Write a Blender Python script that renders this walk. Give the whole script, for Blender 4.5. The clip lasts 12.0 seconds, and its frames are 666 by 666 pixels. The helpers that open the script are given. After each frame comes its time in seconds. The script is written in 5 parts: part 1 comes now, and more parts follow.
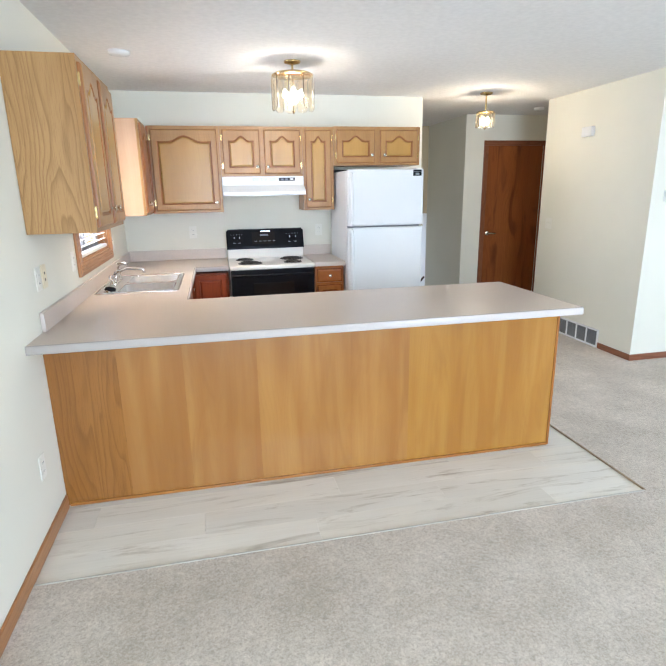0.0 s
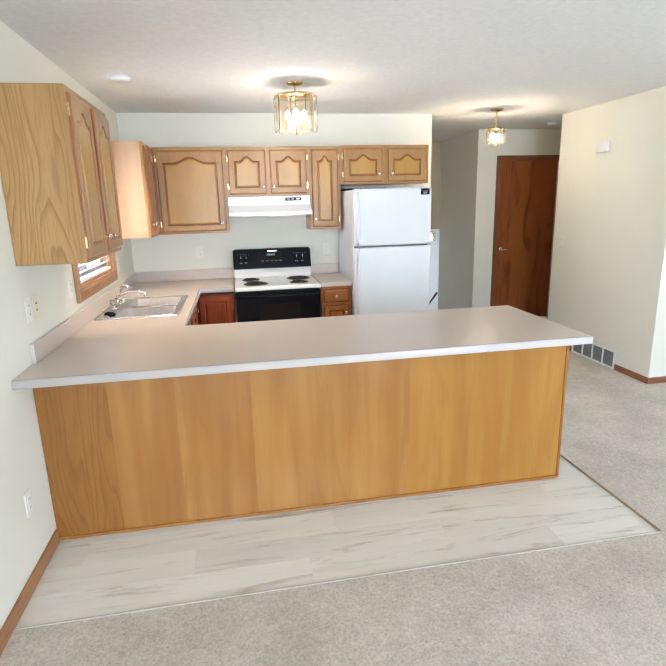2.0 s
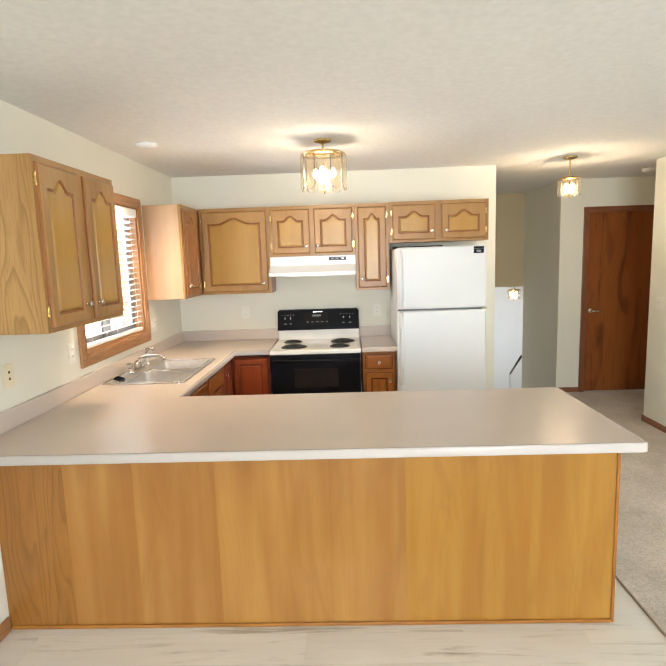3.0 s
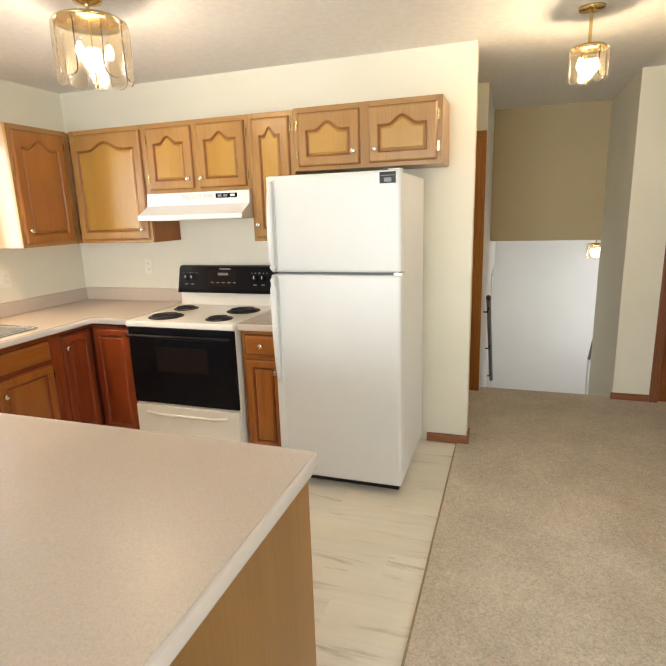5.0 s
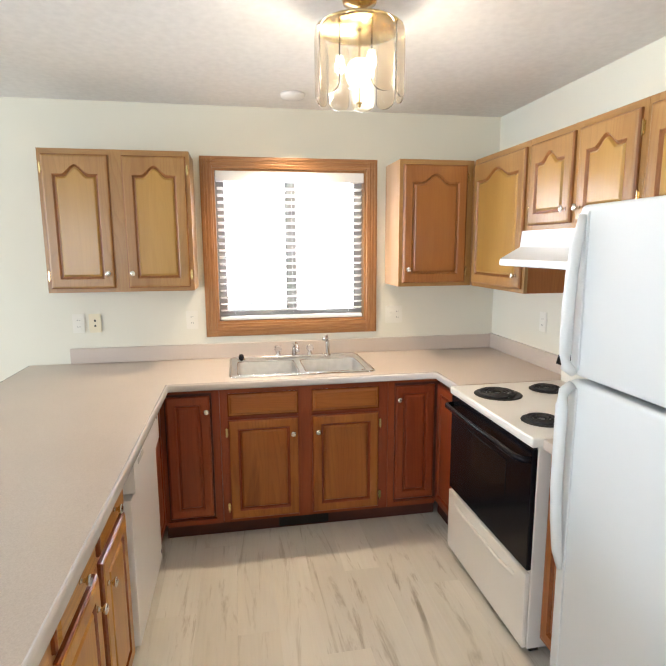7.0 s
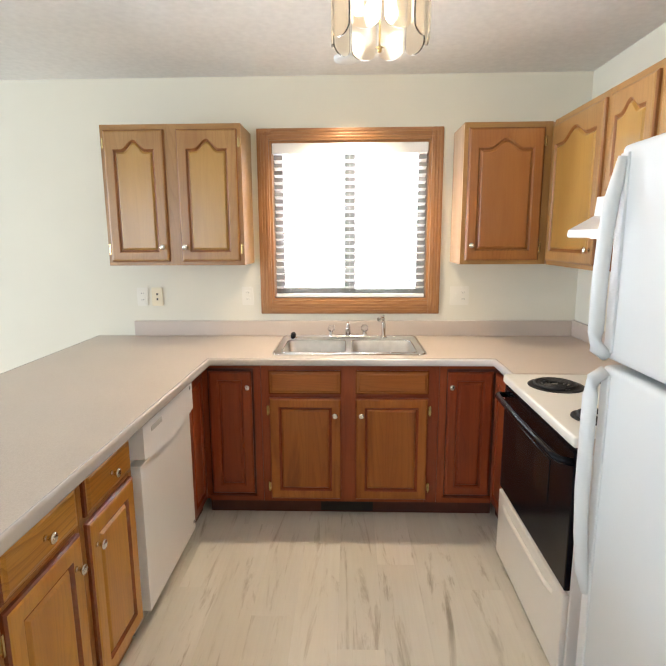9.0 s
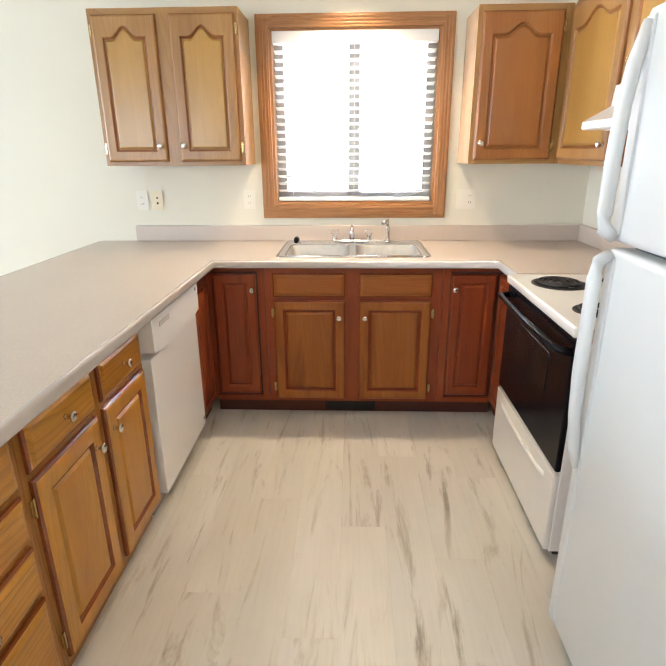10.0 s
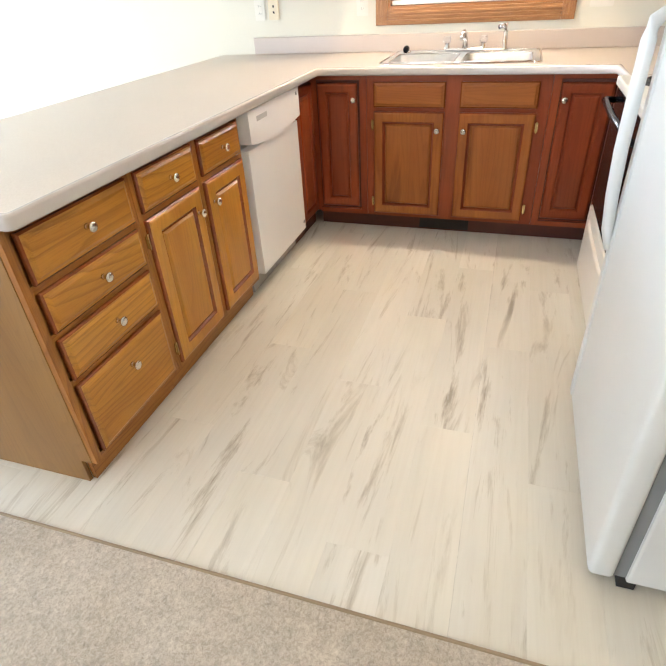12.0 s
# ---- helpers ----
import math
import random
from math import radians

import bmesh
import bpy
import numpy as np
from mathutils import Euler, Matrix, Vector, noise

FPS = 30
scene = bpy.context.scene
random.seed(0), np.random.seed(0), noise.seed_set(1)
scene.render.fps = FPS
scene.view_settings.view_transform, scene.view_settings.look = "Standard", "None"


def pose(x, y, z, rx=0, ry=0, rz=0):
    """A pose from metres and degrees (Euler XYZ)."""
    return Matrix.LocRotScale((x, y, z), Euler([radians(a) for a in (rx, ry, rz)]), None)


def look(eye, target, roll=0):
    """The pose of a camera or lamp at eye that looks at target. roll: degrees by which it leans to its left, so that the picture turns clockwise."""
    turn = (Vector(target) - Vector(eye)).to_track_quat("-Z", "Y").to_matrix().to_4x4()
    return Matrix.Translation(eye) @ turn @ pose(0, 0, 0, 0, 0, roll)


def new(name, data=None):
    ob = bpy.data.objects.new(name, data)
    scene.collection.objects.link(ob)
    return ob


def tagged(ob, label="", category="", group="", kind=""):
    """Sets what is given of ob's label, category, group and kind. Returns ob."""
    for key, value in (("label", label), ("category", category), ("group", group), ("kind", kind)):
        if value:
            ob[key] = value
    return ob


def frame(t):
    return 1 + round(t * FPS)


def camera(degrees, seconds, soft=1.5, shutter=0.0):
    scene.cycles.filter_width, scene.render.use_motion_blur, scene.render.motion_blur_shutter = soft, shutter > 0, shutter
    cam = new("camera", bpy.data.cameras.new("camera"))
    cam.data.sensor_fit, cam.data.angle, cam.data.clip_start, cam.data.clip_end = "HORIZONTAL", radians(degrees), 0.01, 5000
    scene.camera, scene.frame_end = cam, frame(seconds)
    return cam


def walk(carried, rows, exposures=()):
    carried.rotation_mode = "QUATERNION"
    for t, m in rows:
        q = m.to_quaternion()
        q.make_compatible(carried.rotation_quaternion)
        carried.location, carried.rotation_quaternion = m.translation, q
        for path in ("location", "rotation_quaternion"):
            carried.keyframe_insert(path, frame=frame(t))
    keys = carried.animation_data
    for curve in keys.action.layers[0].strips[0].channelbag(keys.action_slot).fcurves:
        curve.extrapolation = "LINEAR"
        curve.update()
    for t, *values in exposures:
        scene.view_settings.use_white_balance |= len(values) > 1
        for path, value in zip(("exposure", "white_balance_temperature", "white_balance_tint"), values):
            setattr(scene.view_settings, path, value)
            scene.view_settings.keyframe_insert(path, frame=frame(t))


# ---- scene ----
cam = camera(64.8, 12.0)
PATH = [
    (0, (1.617, 2.104, 1.542), (2.028, 3.991, 1.022), -1.0),
    (0.5, (1.615, 2.101, 1.534), (2.011, 3.951, 0.885), -1.1),
    (1, (1.633, 2.112, 1.553), (2.018, 3.947, 0.856), -1.2),
    (1.5, (1.672, 2.109, 1.598), (2.05, 3.966, 0.96), -1.3),
    (2, (1.754, 2.189, 1.614), (2.097, 4.1, 1.134), -1.5),
    (2.5, (1.957, 2.367, 1.656), (2.148, 4.33, 1.327), -1.8),
    (2.7, (2.122, 2.424, 1.661), (2.214, 4.401, 1.37), -1.8),
    (4.3, (3.529, 3.445, 1.566), (2.981, 5.348, 1.288), -2.2),
    (4.5, (3.685, 3.631, 1.533), (3.102, 5.517, 1.211), -2.1),
    (5, (4.014, 4.192, 1.543), (3.383, 6.035, 1.092), -1.8),
    (5.5, (4.215, 4.714, 1.553), (3.335, 6.45, 1.094), -1.2),
    (6, (4.216, 5.204, 1.548), (2.874, 6.625, 1.123), -0.8),
    (6.5, (4.178, 5.591, 1.578), (2.401, 6.424, 1.191), -0.5),
    (7, (4.174, 5.792, 1.614), (2.231, 6.144, 1.292), -0.3),
    (7.2, (4.194, 5.865, 1.608), (2.227, 6.084, 1.321), -0.2),
    (8.8, (4.056, 6.142, 1.534), (2.078, 6.09, 1.243), -0.3),
    (9, (4.056, 6.147, 1.528), (2.09, 6.082, 1.169), -0.3),
    (9.5, (4.057, 6.136, 1.487), (2.125, 6.069, 0.973), -0.3),
    (10, (4.089, 6.138, 1.446), (2.201, 6.066, 0.791), -0.4),
    (10.5, (4.152, 6.13, 1.416), (2.315, 6.055, 0.628), -0.4),
    (11, (4.214, 6.138, 1.379), (2.432, 6.066, 0.473), -0.5),
    (11.5, (4.269, 6.264, 1.34), (2.575, 6.087, 0.291), -1.5),
    (12, (4.37, 6.445, 1.307), (2.805, 5.898, 0.188), -3.5),
]
EXPOSURES = [(0, -0.1, 5300, 10), (1.5, -0.03, 5300, 10), (2.4, -0.12, 5800, 10), (2.7, -0.12, 6050, 10), (4.4, -0.25, 6700, 10), (5, -0.08, 6700, 10), (5.5, 0.0, 6550, 10), (7, -0.08, 5800, 10), (9, -0.14, 5850, 10), (9.5, -0.04, 5850, 10), (10.5, 0.18, 5750, 10), (11.5, 0.36, 5800, 10), (12, 0.4, 5700, 10)]
walk(cam, [(t, look(eye, target, roll)) for t, eye, target, roll in PATH], EXPOSURES)

# ---- world and lights ----
world = bpy.data.worlds.new("world")
scene.world = world
world.use_nodes = True
wn = world.node_tree
sky = wn.nodes.new("ShaderNodeTexSky")
sky.sky_type, sky.sun_disc = "NISHITA", False
sky.sun_elevation, sky.sun_rotation = radians(48), radians(150)
wn.links.new(sky.outputs[0], wn.nodes["Background"].inputs[0])
wn.nodes["Background"].inputs[1].default_value = 0.12


def lamp(name, kind, m, energy, color, size=0.1, size_y=None):
    data = bpy.data.lights.new(name, kind)
    data.energy, data.color = energy, color
    if kind == "AREA":
        data.shape, data.size, data.size_y = "RECTANGLE", size, size_y or size
    elif kind == "SUN":
        data.angle = size
    else:
        data.shadow_soft_size = size
    ob = new(name, data)
    ob.matrix_world = m
    return ob


DAY, WARM = (1.0, 0.97, 0.94), (1.0, 0.80, 0.57)
lamp("sun", "SUN", look((0, -8, 10), (1.5, 0, 0)), 0.8, (1.0, 0.96, 0.92), radians(12))
# sky light in the openings
lamp("sink_window_sky", "AREA", look((0.45, 6.145, 1.65), (3, 6.145, 1.2)), 62, DAY, 1.3, 1.2)
lamp("patio_door_sky", "AREA", look((2.6, -1.42, 1.3), (2.6, 3.2, 0.2)), 320, (0.88, 0.945, 1.0), 2.6, 2.1)
lamp("living_window_sky", "AREA", look((8.22, 2.4, 1.5), (4, 3.2, 1.1)), 150, (0.90, 0.95, 1.0), 2.6, 1.5)
lamp("entry_window_sky", "AREA", look((5.72, 10.9, 0.2), (4.2, 11.6, -0.3)), 13, (0.93, 0.96, 1.0), 0.9, 1.6)
# bulbs of the fixtures
lamp("kitchen_bulb", "POINT", pose(2.25, 6.24, 2.22), 7.5, WARM, 0.05)
lamp("hall_bulb", "POINT", pose(4.33, 7.25, 2.19), 19, (1.0, 0.74, 0.46), 0.045)
sink_spot = lamp("sink_bulb", "SPOT", pose(1.085, 6.13, 2.42), 120, (1.0, 0.74, 0.46), 0.06)
sink_spot.data.spot_size, sink_spot.data.spot_blend = radians(112), 0.7
lamp("entry_bulb", "POINT", pose(4.86, 10.4, 1.02), 5, WARM, 0.045)

# ---- materials ----


def nodes_of(name):
    mat = bpy.data.materials.new(name)
    mat.use_nodes = True
    nt = mat.node_tree
    return mat, nt, nt.nodes["Principled BSDF"]


def ramp(nt, fac, stops):
    r = nt.nodes.new("ShaderNodeValToRGB")
    els = r.color_ramp.elements
    while len(els) < len(stops):
        els.new(0.5)
    for e, (p, c) in zip(els, stops):
        e.position, e.color = p, (*c, 1)
    nt.links.new(fac, r.inputs[0])
    return r.outputs[0]


def coords(nt, scale=(1, 1, 1), rnd=0.0):
    tc = nt.nodes.new("ShaderNodeTexCoord")
    mp = nt.nodes.new("ShaderNodeMapping")
    mp.inputs["Scale"].default_value = scale
    nt.links.new(tc.outputs["Object"], mp.inputs[0])
    if rnd:
        info = nt.nodes.new("ShaderNodeObjectInfo")
        mul = nt.nodes.new("ShaderNodeMath")
        mul.operation = "MULTIPLY"
        mul.inputs[1].default_value = rnd
        nt.links.new(info.outputs["Random"], mul.inputs[0])
        cb = nt.nodes.new("ShaderNodeCombineXYZ")
        for i in range(3):
            nt.links.new(mul.outputs[0], cb.inputs[i])
        nt.links.new(cb.outputs[0], mp.inputs["Location"])
    return mp.outputs[0]


def noise_tex(nt, vec, scale, detail=4, rough=0.5, dist=0.0):
    n = nt.nodes.new("ShaderNodeTexNoise")
    n.inputs["Scale"].default_value, n.inputs["Detail"].default_value = scale, detail
    n.inputs["Roughness"].default_value, n.inputs["Distortion"].default_value = rough, dist
    nt.links.new(vec, n.inputs["Vector"])
    return n.outputs[0]


def mix(nt, a, b, fac, mode="MIX"):
    m = nt.nodes.new("ShaderNodeMix")
    m.data_type, m.blend_type = "RGBA", mode
    for sock, v in ((m.inputs[0], fac), (m.inputs[6], a), (m.inputs[7], b)):
        if hasattr(v, "is_linked"):
            nt.links.new(v, sock)
        else:
            sock.default_value = v if isinstance(v, float) else (*v, 1)
    return m.outputs[2]


def bump(nt, bsdf, height, strength, dist=0.002):
    b = nt.nodes.new("ShaderNodeBump")
    b.inputs["Strength"].default_value, b.inputs["Distance"].default_value = strength, dist
    nt.links.new(height, b.inputs["Height"])
    nt.links.new(b.outputs[0], bsdf.inputs["Normal"])


def plain(name, color, rough=0.5, metal=0.0, var=0.06, scale=6.0, bump_s=0.0, bump_scale=200.0, coat=0.0):
    """A surface of one paint or metal, with faint blotches and a fine relief."""
    mat, nt, b = nodes_of(name)
    v = coords(nt)
    n = noise_tex(nt, v, scale, 3)
    lo = tuple(c * (1 - var) for c in color)
    hi = tuple(min(1, c * (1 + var)) for c in color)
    nt.links.new(ramp(nt, n, [(0.3, lo), (0.7, hi)]), b.inputs["Base Color"])
    b.inputs["Roughness"].default_value, b.inputs["Metallic"].default_value = rough, metal
    b.inputs["Coat Weight"].default_value = coat
    if bump_s:
        bump(nt, b, noise_tex(nt, v, bump_scale, 3), bump_s, 0.001)
    return mat


def math_node(nt, op, a, b=None, c=None):
    n = nt.nodes.new("ShaderNodeMath")
    n.operation = op
    for sock, v in zip(n.inputs, (a, b, c)):
        if v is None:
            continue
        if hasattr(v, "is_linked"):
            nt.links.new(v, sock)
        else:
            sock.default_value = v
    return n.outputs[0]


def cathedral(nt, axis, spread):
    """Growth rings of a plain-sawn board: a tapering trunk cut along one axis, 0 to 1 across each ring."""
    tc = nt.nodes.new("ShaderNodeTexCoord")
    sp = nt.nodes.new("ShaderNodeSeparateXYZ")
    nt.links.new(tc.outputs["Object"], sp.inputs[0])
    along = sp.outputs[axis]
    p, q = (sp.outputs[i] for i in range(3) if i != axis)
    info = nt.nodes.new("ShaderNodeObjectInfo")
    shift = math_node(nt, "MULTIPLY_ADD", info.outputs["Random"], spread, -spread / 2)
    across = math_node(nt, "PINGPONG", math_node(nt, "ADD", math_node(nt, "ADD", p, q), shift), 0.17)
    s = [1.0, 1.0, 1.0]
    s[axis] = 0.16
    warp = noise_tex(nt, coords(nt, tuple(s), 5.0), 5.5, 2, 0.45, 0.3)
    across = math_node(nt, "MULTIPLY_ADD", warp, 0.14, math_node(nt, "ADD", across, -0.07))
    r = math_node(nt, "SQRT", math_node(nt, "MULTIPLY_ADD", across, across, 0.0016))
    r = math_node(nt, "MULTIPLY_ADD", along, 0.045, r)
    r = math_node(nt, "MULTIPLY_ADD", warp, 0.10, r)
    return math_node(nt, "FRACT", math_node(nt, "MULTIPLY", math_node(nt, "ADD", r, 3.0), 46.0))


def wood(name, axis, dark, mid, light, rough=0.34, coat=0.3, grain=1.0, band=5.0, blotch=0.25, figure=0.30):
    """Stained oak: broad bands, cathedral figure and fine pores drawn out along one axis."""
    mat, nt, b = nodes_of(name)
    s = [1.0, 1.0, 1.0]
    s[axis] = 0.07
    v = coords(nt, tuple(s), 7.0)
    big = noise_tex(nt, v, band, 2, 0.5, 0.4)
    w = cathedral(nt, axis, figure)
    s2 = [1.0, 1.0, 1.0]
    s2[axis] = 0.03
    v2 = coords(nt, tuple(s2), 7.0)
    pores = noise_tex(nt, v2, 380.0, 3, 0.6)
    base = ramp(nt, big, [(0.34, mid), (0.66, light)])
    fig = ramp(nt, w, [(0.0, (0.0, 0.0, 0.0)), (0.55, (0.05 * grain,) * 3), (0.93, (0.50 * grain,) * 3), (1.0, (0.10 * grain,) * 3)])
    c1 = mix(nt, base, dark, fig)
    pr = ramp(nt, pores, [(0.34, (0.32 * grain + 0.04,) * 3), (0.50, (0.0, 0.0, 0.0))])
    c2 = mix(nt, c1, dark, pr)
    s3 = [1.0, 1.0, 1.0]
    s3[axis] = 0.16
    cloud = noise_tex(nt, coords(nt, tuple(s3), 7.0), 7.0, 3, 0.55, 1.2)
    c2 = mix(nt, c2, mid, ramp(nt, cloud, [(0.40, (blotch,) * 3), (0.62, (0.0, 0.0, 0.0))]))
    c2 = mix(nt, c2, dark, ramp(nt, cloud, [(0.28, (blotch,) * 3), (0.46, (0.0, 0.0, 0.0))]))
    nt.links.new(c2, b.inputs["Base Color"])
    b.inputs["Roughness"].default_value = rough
    b.inputs["Specular IOR Level"].default_value = 0.35
    b.inputs["Coat Weight"].default_value, b.inputs["Coat Roughness"].default_value = coat * 0.5, 0.2
    bump(nt, b, pores, 0.10, 0.0005)
    return mat


OAK_D, OAK_M, OAK_L = (0.15, 0.043, 0.008), (0.34, 0.128, 0.021), (0.43, 0.185, 0.031)
OAK_X = wood("oak_along_x", 0, OAK_D, OAK_M, OAK_L)
OAK_Z = wood("oak_upright", 2, OAK_D, OAK_M, OAK_L)
OAK_P = wood("oak_veneer_panel", 2, (0.26, 0.090, 0.015), (0.39, 0.158, 0.025), (0.46, 0.215, 0.038), 0.3, 0.35, 0.35)
# same oak, with the sink run's shade and warm bounce put into the colour
RED = (0.09, 0.015, 0.005), (0.24, 0.043, 0.011), (0.31, 0.066, 0.017)
RED_X, RED_Y, RED_Z = wood("shaded_red_oak_x", 0, *RED, 0.32, 0.35, 0.35), wood("shaded_red_oak_y", 1, *RED, 0.32, 0.35, 0.35), wood("shaded_red_oak_z", 2, *RED, 0.32, 0.35, 0.35)
UPC = (0.18, 0.074, 0.018), (0.33, 0.170, 0.050), (0.40, 0.224, 0.072)
UP_X, UP_Y, UP_Z = wood("light_oak_along_x", 0, *UPC, 0.34, 0.3, 0.5), wood("light_oak_along_y", 1, *UPC, 0.34, 0.3, 0.5), wood("light_oak_upright", 2, *UPC, 0.34, 0.3, 0.45)
# same oak as UPC; backlight beside the window is put into this redder tone
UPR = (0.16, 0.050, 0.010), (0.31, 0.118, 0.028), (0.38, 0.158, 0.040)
UPR_Z, UPR_P = wood("backlit_oak_upright", 2, *UPR, 0.32, 0.35, 0.4), wood("backlit_oak_panel", 2, *UPR, 0.28, 0.5, 0.15)
UP_P = wood("light_oak_panel", 2, (0.26, 0.115, 0.022), (0.38, 0.205, 0.042), (0.44, 0.255, 0.058), 0.28, 0.45, 0.2)
UP_E = wood("light_oak_routed_edge", 2, (0.16, 0.055, 0.013), (0.27, 0.105, 0.027), (0.33, 0.14, 0.04))
GOLD = (0.19, 0.062, 0.008), (0.45, 0.190, 0.020), (0.55, 0.265, 0.032)
GOLD_X, GOLD_Z = wood("golden_oak_along_x", 0, *GOLD, 0.34, 0.35, 1.0), wood("golden_oak_upright", 2, *GOLD, 0.34, 0.35, 0.4)
EDGE = wood("dark_routed_edge", 0, (0.07, 0.013, 0.004), (0.20, 0.045, 0.009), (0.27, 0.075, 0.016), 0.22, 1.6, 0.5)
# door oak of the sink run, browned for the shade below the worktop
SINKC = (0.14, 0.034, 0.006), (0.34, 0.102, 0.017), (0.43, 0.152, 0.027)
SINKD, SINKY = wood("brown_oak_upright", 2, *SINKC, 0.32, 0.35, 0.5, 5.0, 0.55), wood("brown_oak_along_y", 1, *SINKC, 0.32, 0.35, 0.5)
PLY = wood("oak_plywood_brown", 2, (0.19, 0.074, 0.014), (0.31, 0.132, 0.026), (0.40, 0.194, 0.044), 0.26, 0.9, 0.16, 9.0, 0.3)
PLY_C = wood("oak_plywood_cathedral", 2, (0.12, 0.039, 0.007), (0.26, 0.104, 0.017), (0.32, 0.138, 0.025), 0.27, 0.8, 0.75, 4.0, 0.2, 0.05)
PLY_M = wood("oak_plywood_amber", 2, (0.20, 0.079, 0.015), (0.325, 0.140, 0.026), (0.415, 0.204, 0.044), 0.26, 0.9, 0.16, 9.0, 0.3)
PLY_Y = wood("oak_plywood_golden", 2, (0.21, 0.082, 0.012), (0.34, 0.149, 0.020), (0.43, 0.216, 0.034), 0.26, 0.9, 0.16, 9.0, 0.3)
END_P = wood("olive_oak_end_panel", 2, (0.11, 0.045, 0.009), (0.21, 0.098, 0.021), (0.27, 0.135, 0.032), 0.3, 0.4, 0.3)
SIDE = wood("oak_veneer_side", 2, (0.15, 0.070, 0.020), (0.35, 0.190, 0.060), (0.43, 0.250, 0.090), 0.34, 0.3, 1.0, 5.0, 0.2, 0.1)
# pale, pinkish colour stands in for the window's reflection on the side panel
SIDE_P = wood("window_sheen_oak_side", 2, (0.36, 0.20, 0.10), (0.52, 0.33, 0.19), (0.60, 0.40, 0.25), 0.26, 0.6, 0.12)
DOORW = wood("birch_door_stain", 2, (0.10, 0.022, 0.005), (0.24, 0.068, 0.014), (0.31, 0.100, 0.021), 0.36, 0.25, 0.55, 2.5, 0.8, 0.2)
WINC = (0.20, 0.082, 0.027), (0.37, 0.175, 0.062), (0.44, 0.225, 0.088)
WIN_Y, WIN_Z = wood("oak_window_trim_y", 1, *WINC), wood("oak_window_trim_z", 2, *WINC)
TRIMR_Y = wood("red_oak_trim_y", 1, (0.10, 0.034, 0.014), (0.22, 0.078, 0.034), (0.28, 0.108, 0.05))
TRIMR_X = wood("red_oak_trim_x", 0, (0.10, 0.034, 0.014), (0.22, 0.078, 0.034), (0.28, 0.108, 0.05))
TRIMR_Z = wood("red_oak_trim_z", 2, (0.10, 0.034, 0.014), (0.22, 0.078, 0.034), (0.28, 0.108, 0.05))
CASE_Z = wood("orange_oak_casing", 2, (0.16, 0.045, 0.006), (0.36, 0.130, 0.018), (0.45, 0.180, 0.028), 0.34, 0.3, 1.1)
WALL = plain("wall_paint", (0.74, 0.715, 0.60), 0.75, 0, 0.025, 1.5, 0.12, 160)
WALL_W = plain("wall_paint_white", (0.80, 0.80, 0.78), 0.7, 0, 0.02, 1.5, 0.12, 160)
# darker, yellower tone for the header above the stairs
WALL_T = plain("wall_tan", (0.50, 0.41, 0.25), 0.75, 0, 0.03, 1.5, 0.12, 160)
CEIL = plain("ceiling_texture", (0.80, 0.79, 0.76), 0.9, 0, 0.04, 30, 0.6, 60)
WHITE = plain("white_enamel", (0.77, 0.77, 0.75), 0.28, 0, 0.01, 4, 0.03, 400, 0.3)
FRIDGE = plain("fridge_enamel", (0.70, 0.705, 0.69), 0.42, 0, 0.012, 4, 0.08, 300, 0.1)
DISHW = plain("dishwasher_enamel", (0.88, 0.88, 0.87), 0.3, 0, 0.01, 4, 0.03, 400, 0.3)
ALMOND = plain("almond_enamel", (0.82, 0.785, 0.71), 0.28, 0, 0.015, 4, 0.03, 400, 0.3)
PLASTIC = plain("ivory_plastic", (0.78, 0.755, 0.66), 0.4, 0, 0.02)
BLIND = plain("blind_white", (0.85, 0.85, 0.83), 0.45, 0, 0.02)
BLACK = plain("black_enamel", (0.007, 0.007, 0.009), 0.2, 0, 0.2, 8)
BLACKG = plain("oven_glass", (0.016, 0.013, 0.012), 0.1, 0, 0.1)
DARK = plain("dark_void", (0.02, 0.018, 0.016), 0.8, 0, 0.3)
COIL = plain("burner_coil", (0.035, 0.033, 0.032), 0.55, 0.4, 0.2, 40)
STEEL = plain("brushed_steel", (0.62, 0.62, 0.61), 0.36, 1.0, 0.06, 30, 0.05, 300)
CHROME = plain("chrome", (0.72, 0.72, 0.72), 0.1, 1.0, 0.02)
NICKEL = plain("satin_nickel", (0.72, 0.68, 0.60), 0.22, 1.0, 0.05)
BRASS = plain("polished_brass", (0.62, 0.47, 0.22), 0.22, 1.0, 0.06)
GREY = plain("grey_print", (0.20, 0.21, 0.22), 0.5)
# toe kick colour, used as painted shade on the gap boards too
TOE = plain("toe_and_gap_dark", (0.085, 0.022, 0.011), 0.6, 0, 0.15, 10)
RAIL = plain("dark_handrail", (0.05, 0.025, 0.015), 0.35, 0, 0.2, 10)


def laminate():
    mat, nt, b = nodes_of("beige_laminate")
    v = coords(nt)
    fine = noise_tex(nt, v, 260.0, 2, 0.6)
    big = noise_tex(nt, v, 3.0, 3)
    c = ramp(nt, fine, [(0.3, (0.53, 0.445, 0.375)), (0.5, (0.58, 0.495, 0.42)), (0.7, (0.625, 0.54, 0.465))])
    c = mix(nt, c, ramp(nt, big, [(0.3, (0.94, 0.94, 0.94)), (0.7, (1.0, 1.0, 1.0))]), 1.0, "MULTIPLY")
    nt.links.new(c, b.inputs["Base Color"])
    nt.links.new(ramp(nt, big, [(0.3, (0.285,) * 3), (0.7, (0.31,) * 3)]), b.inputs["Roughness"])
    return mat


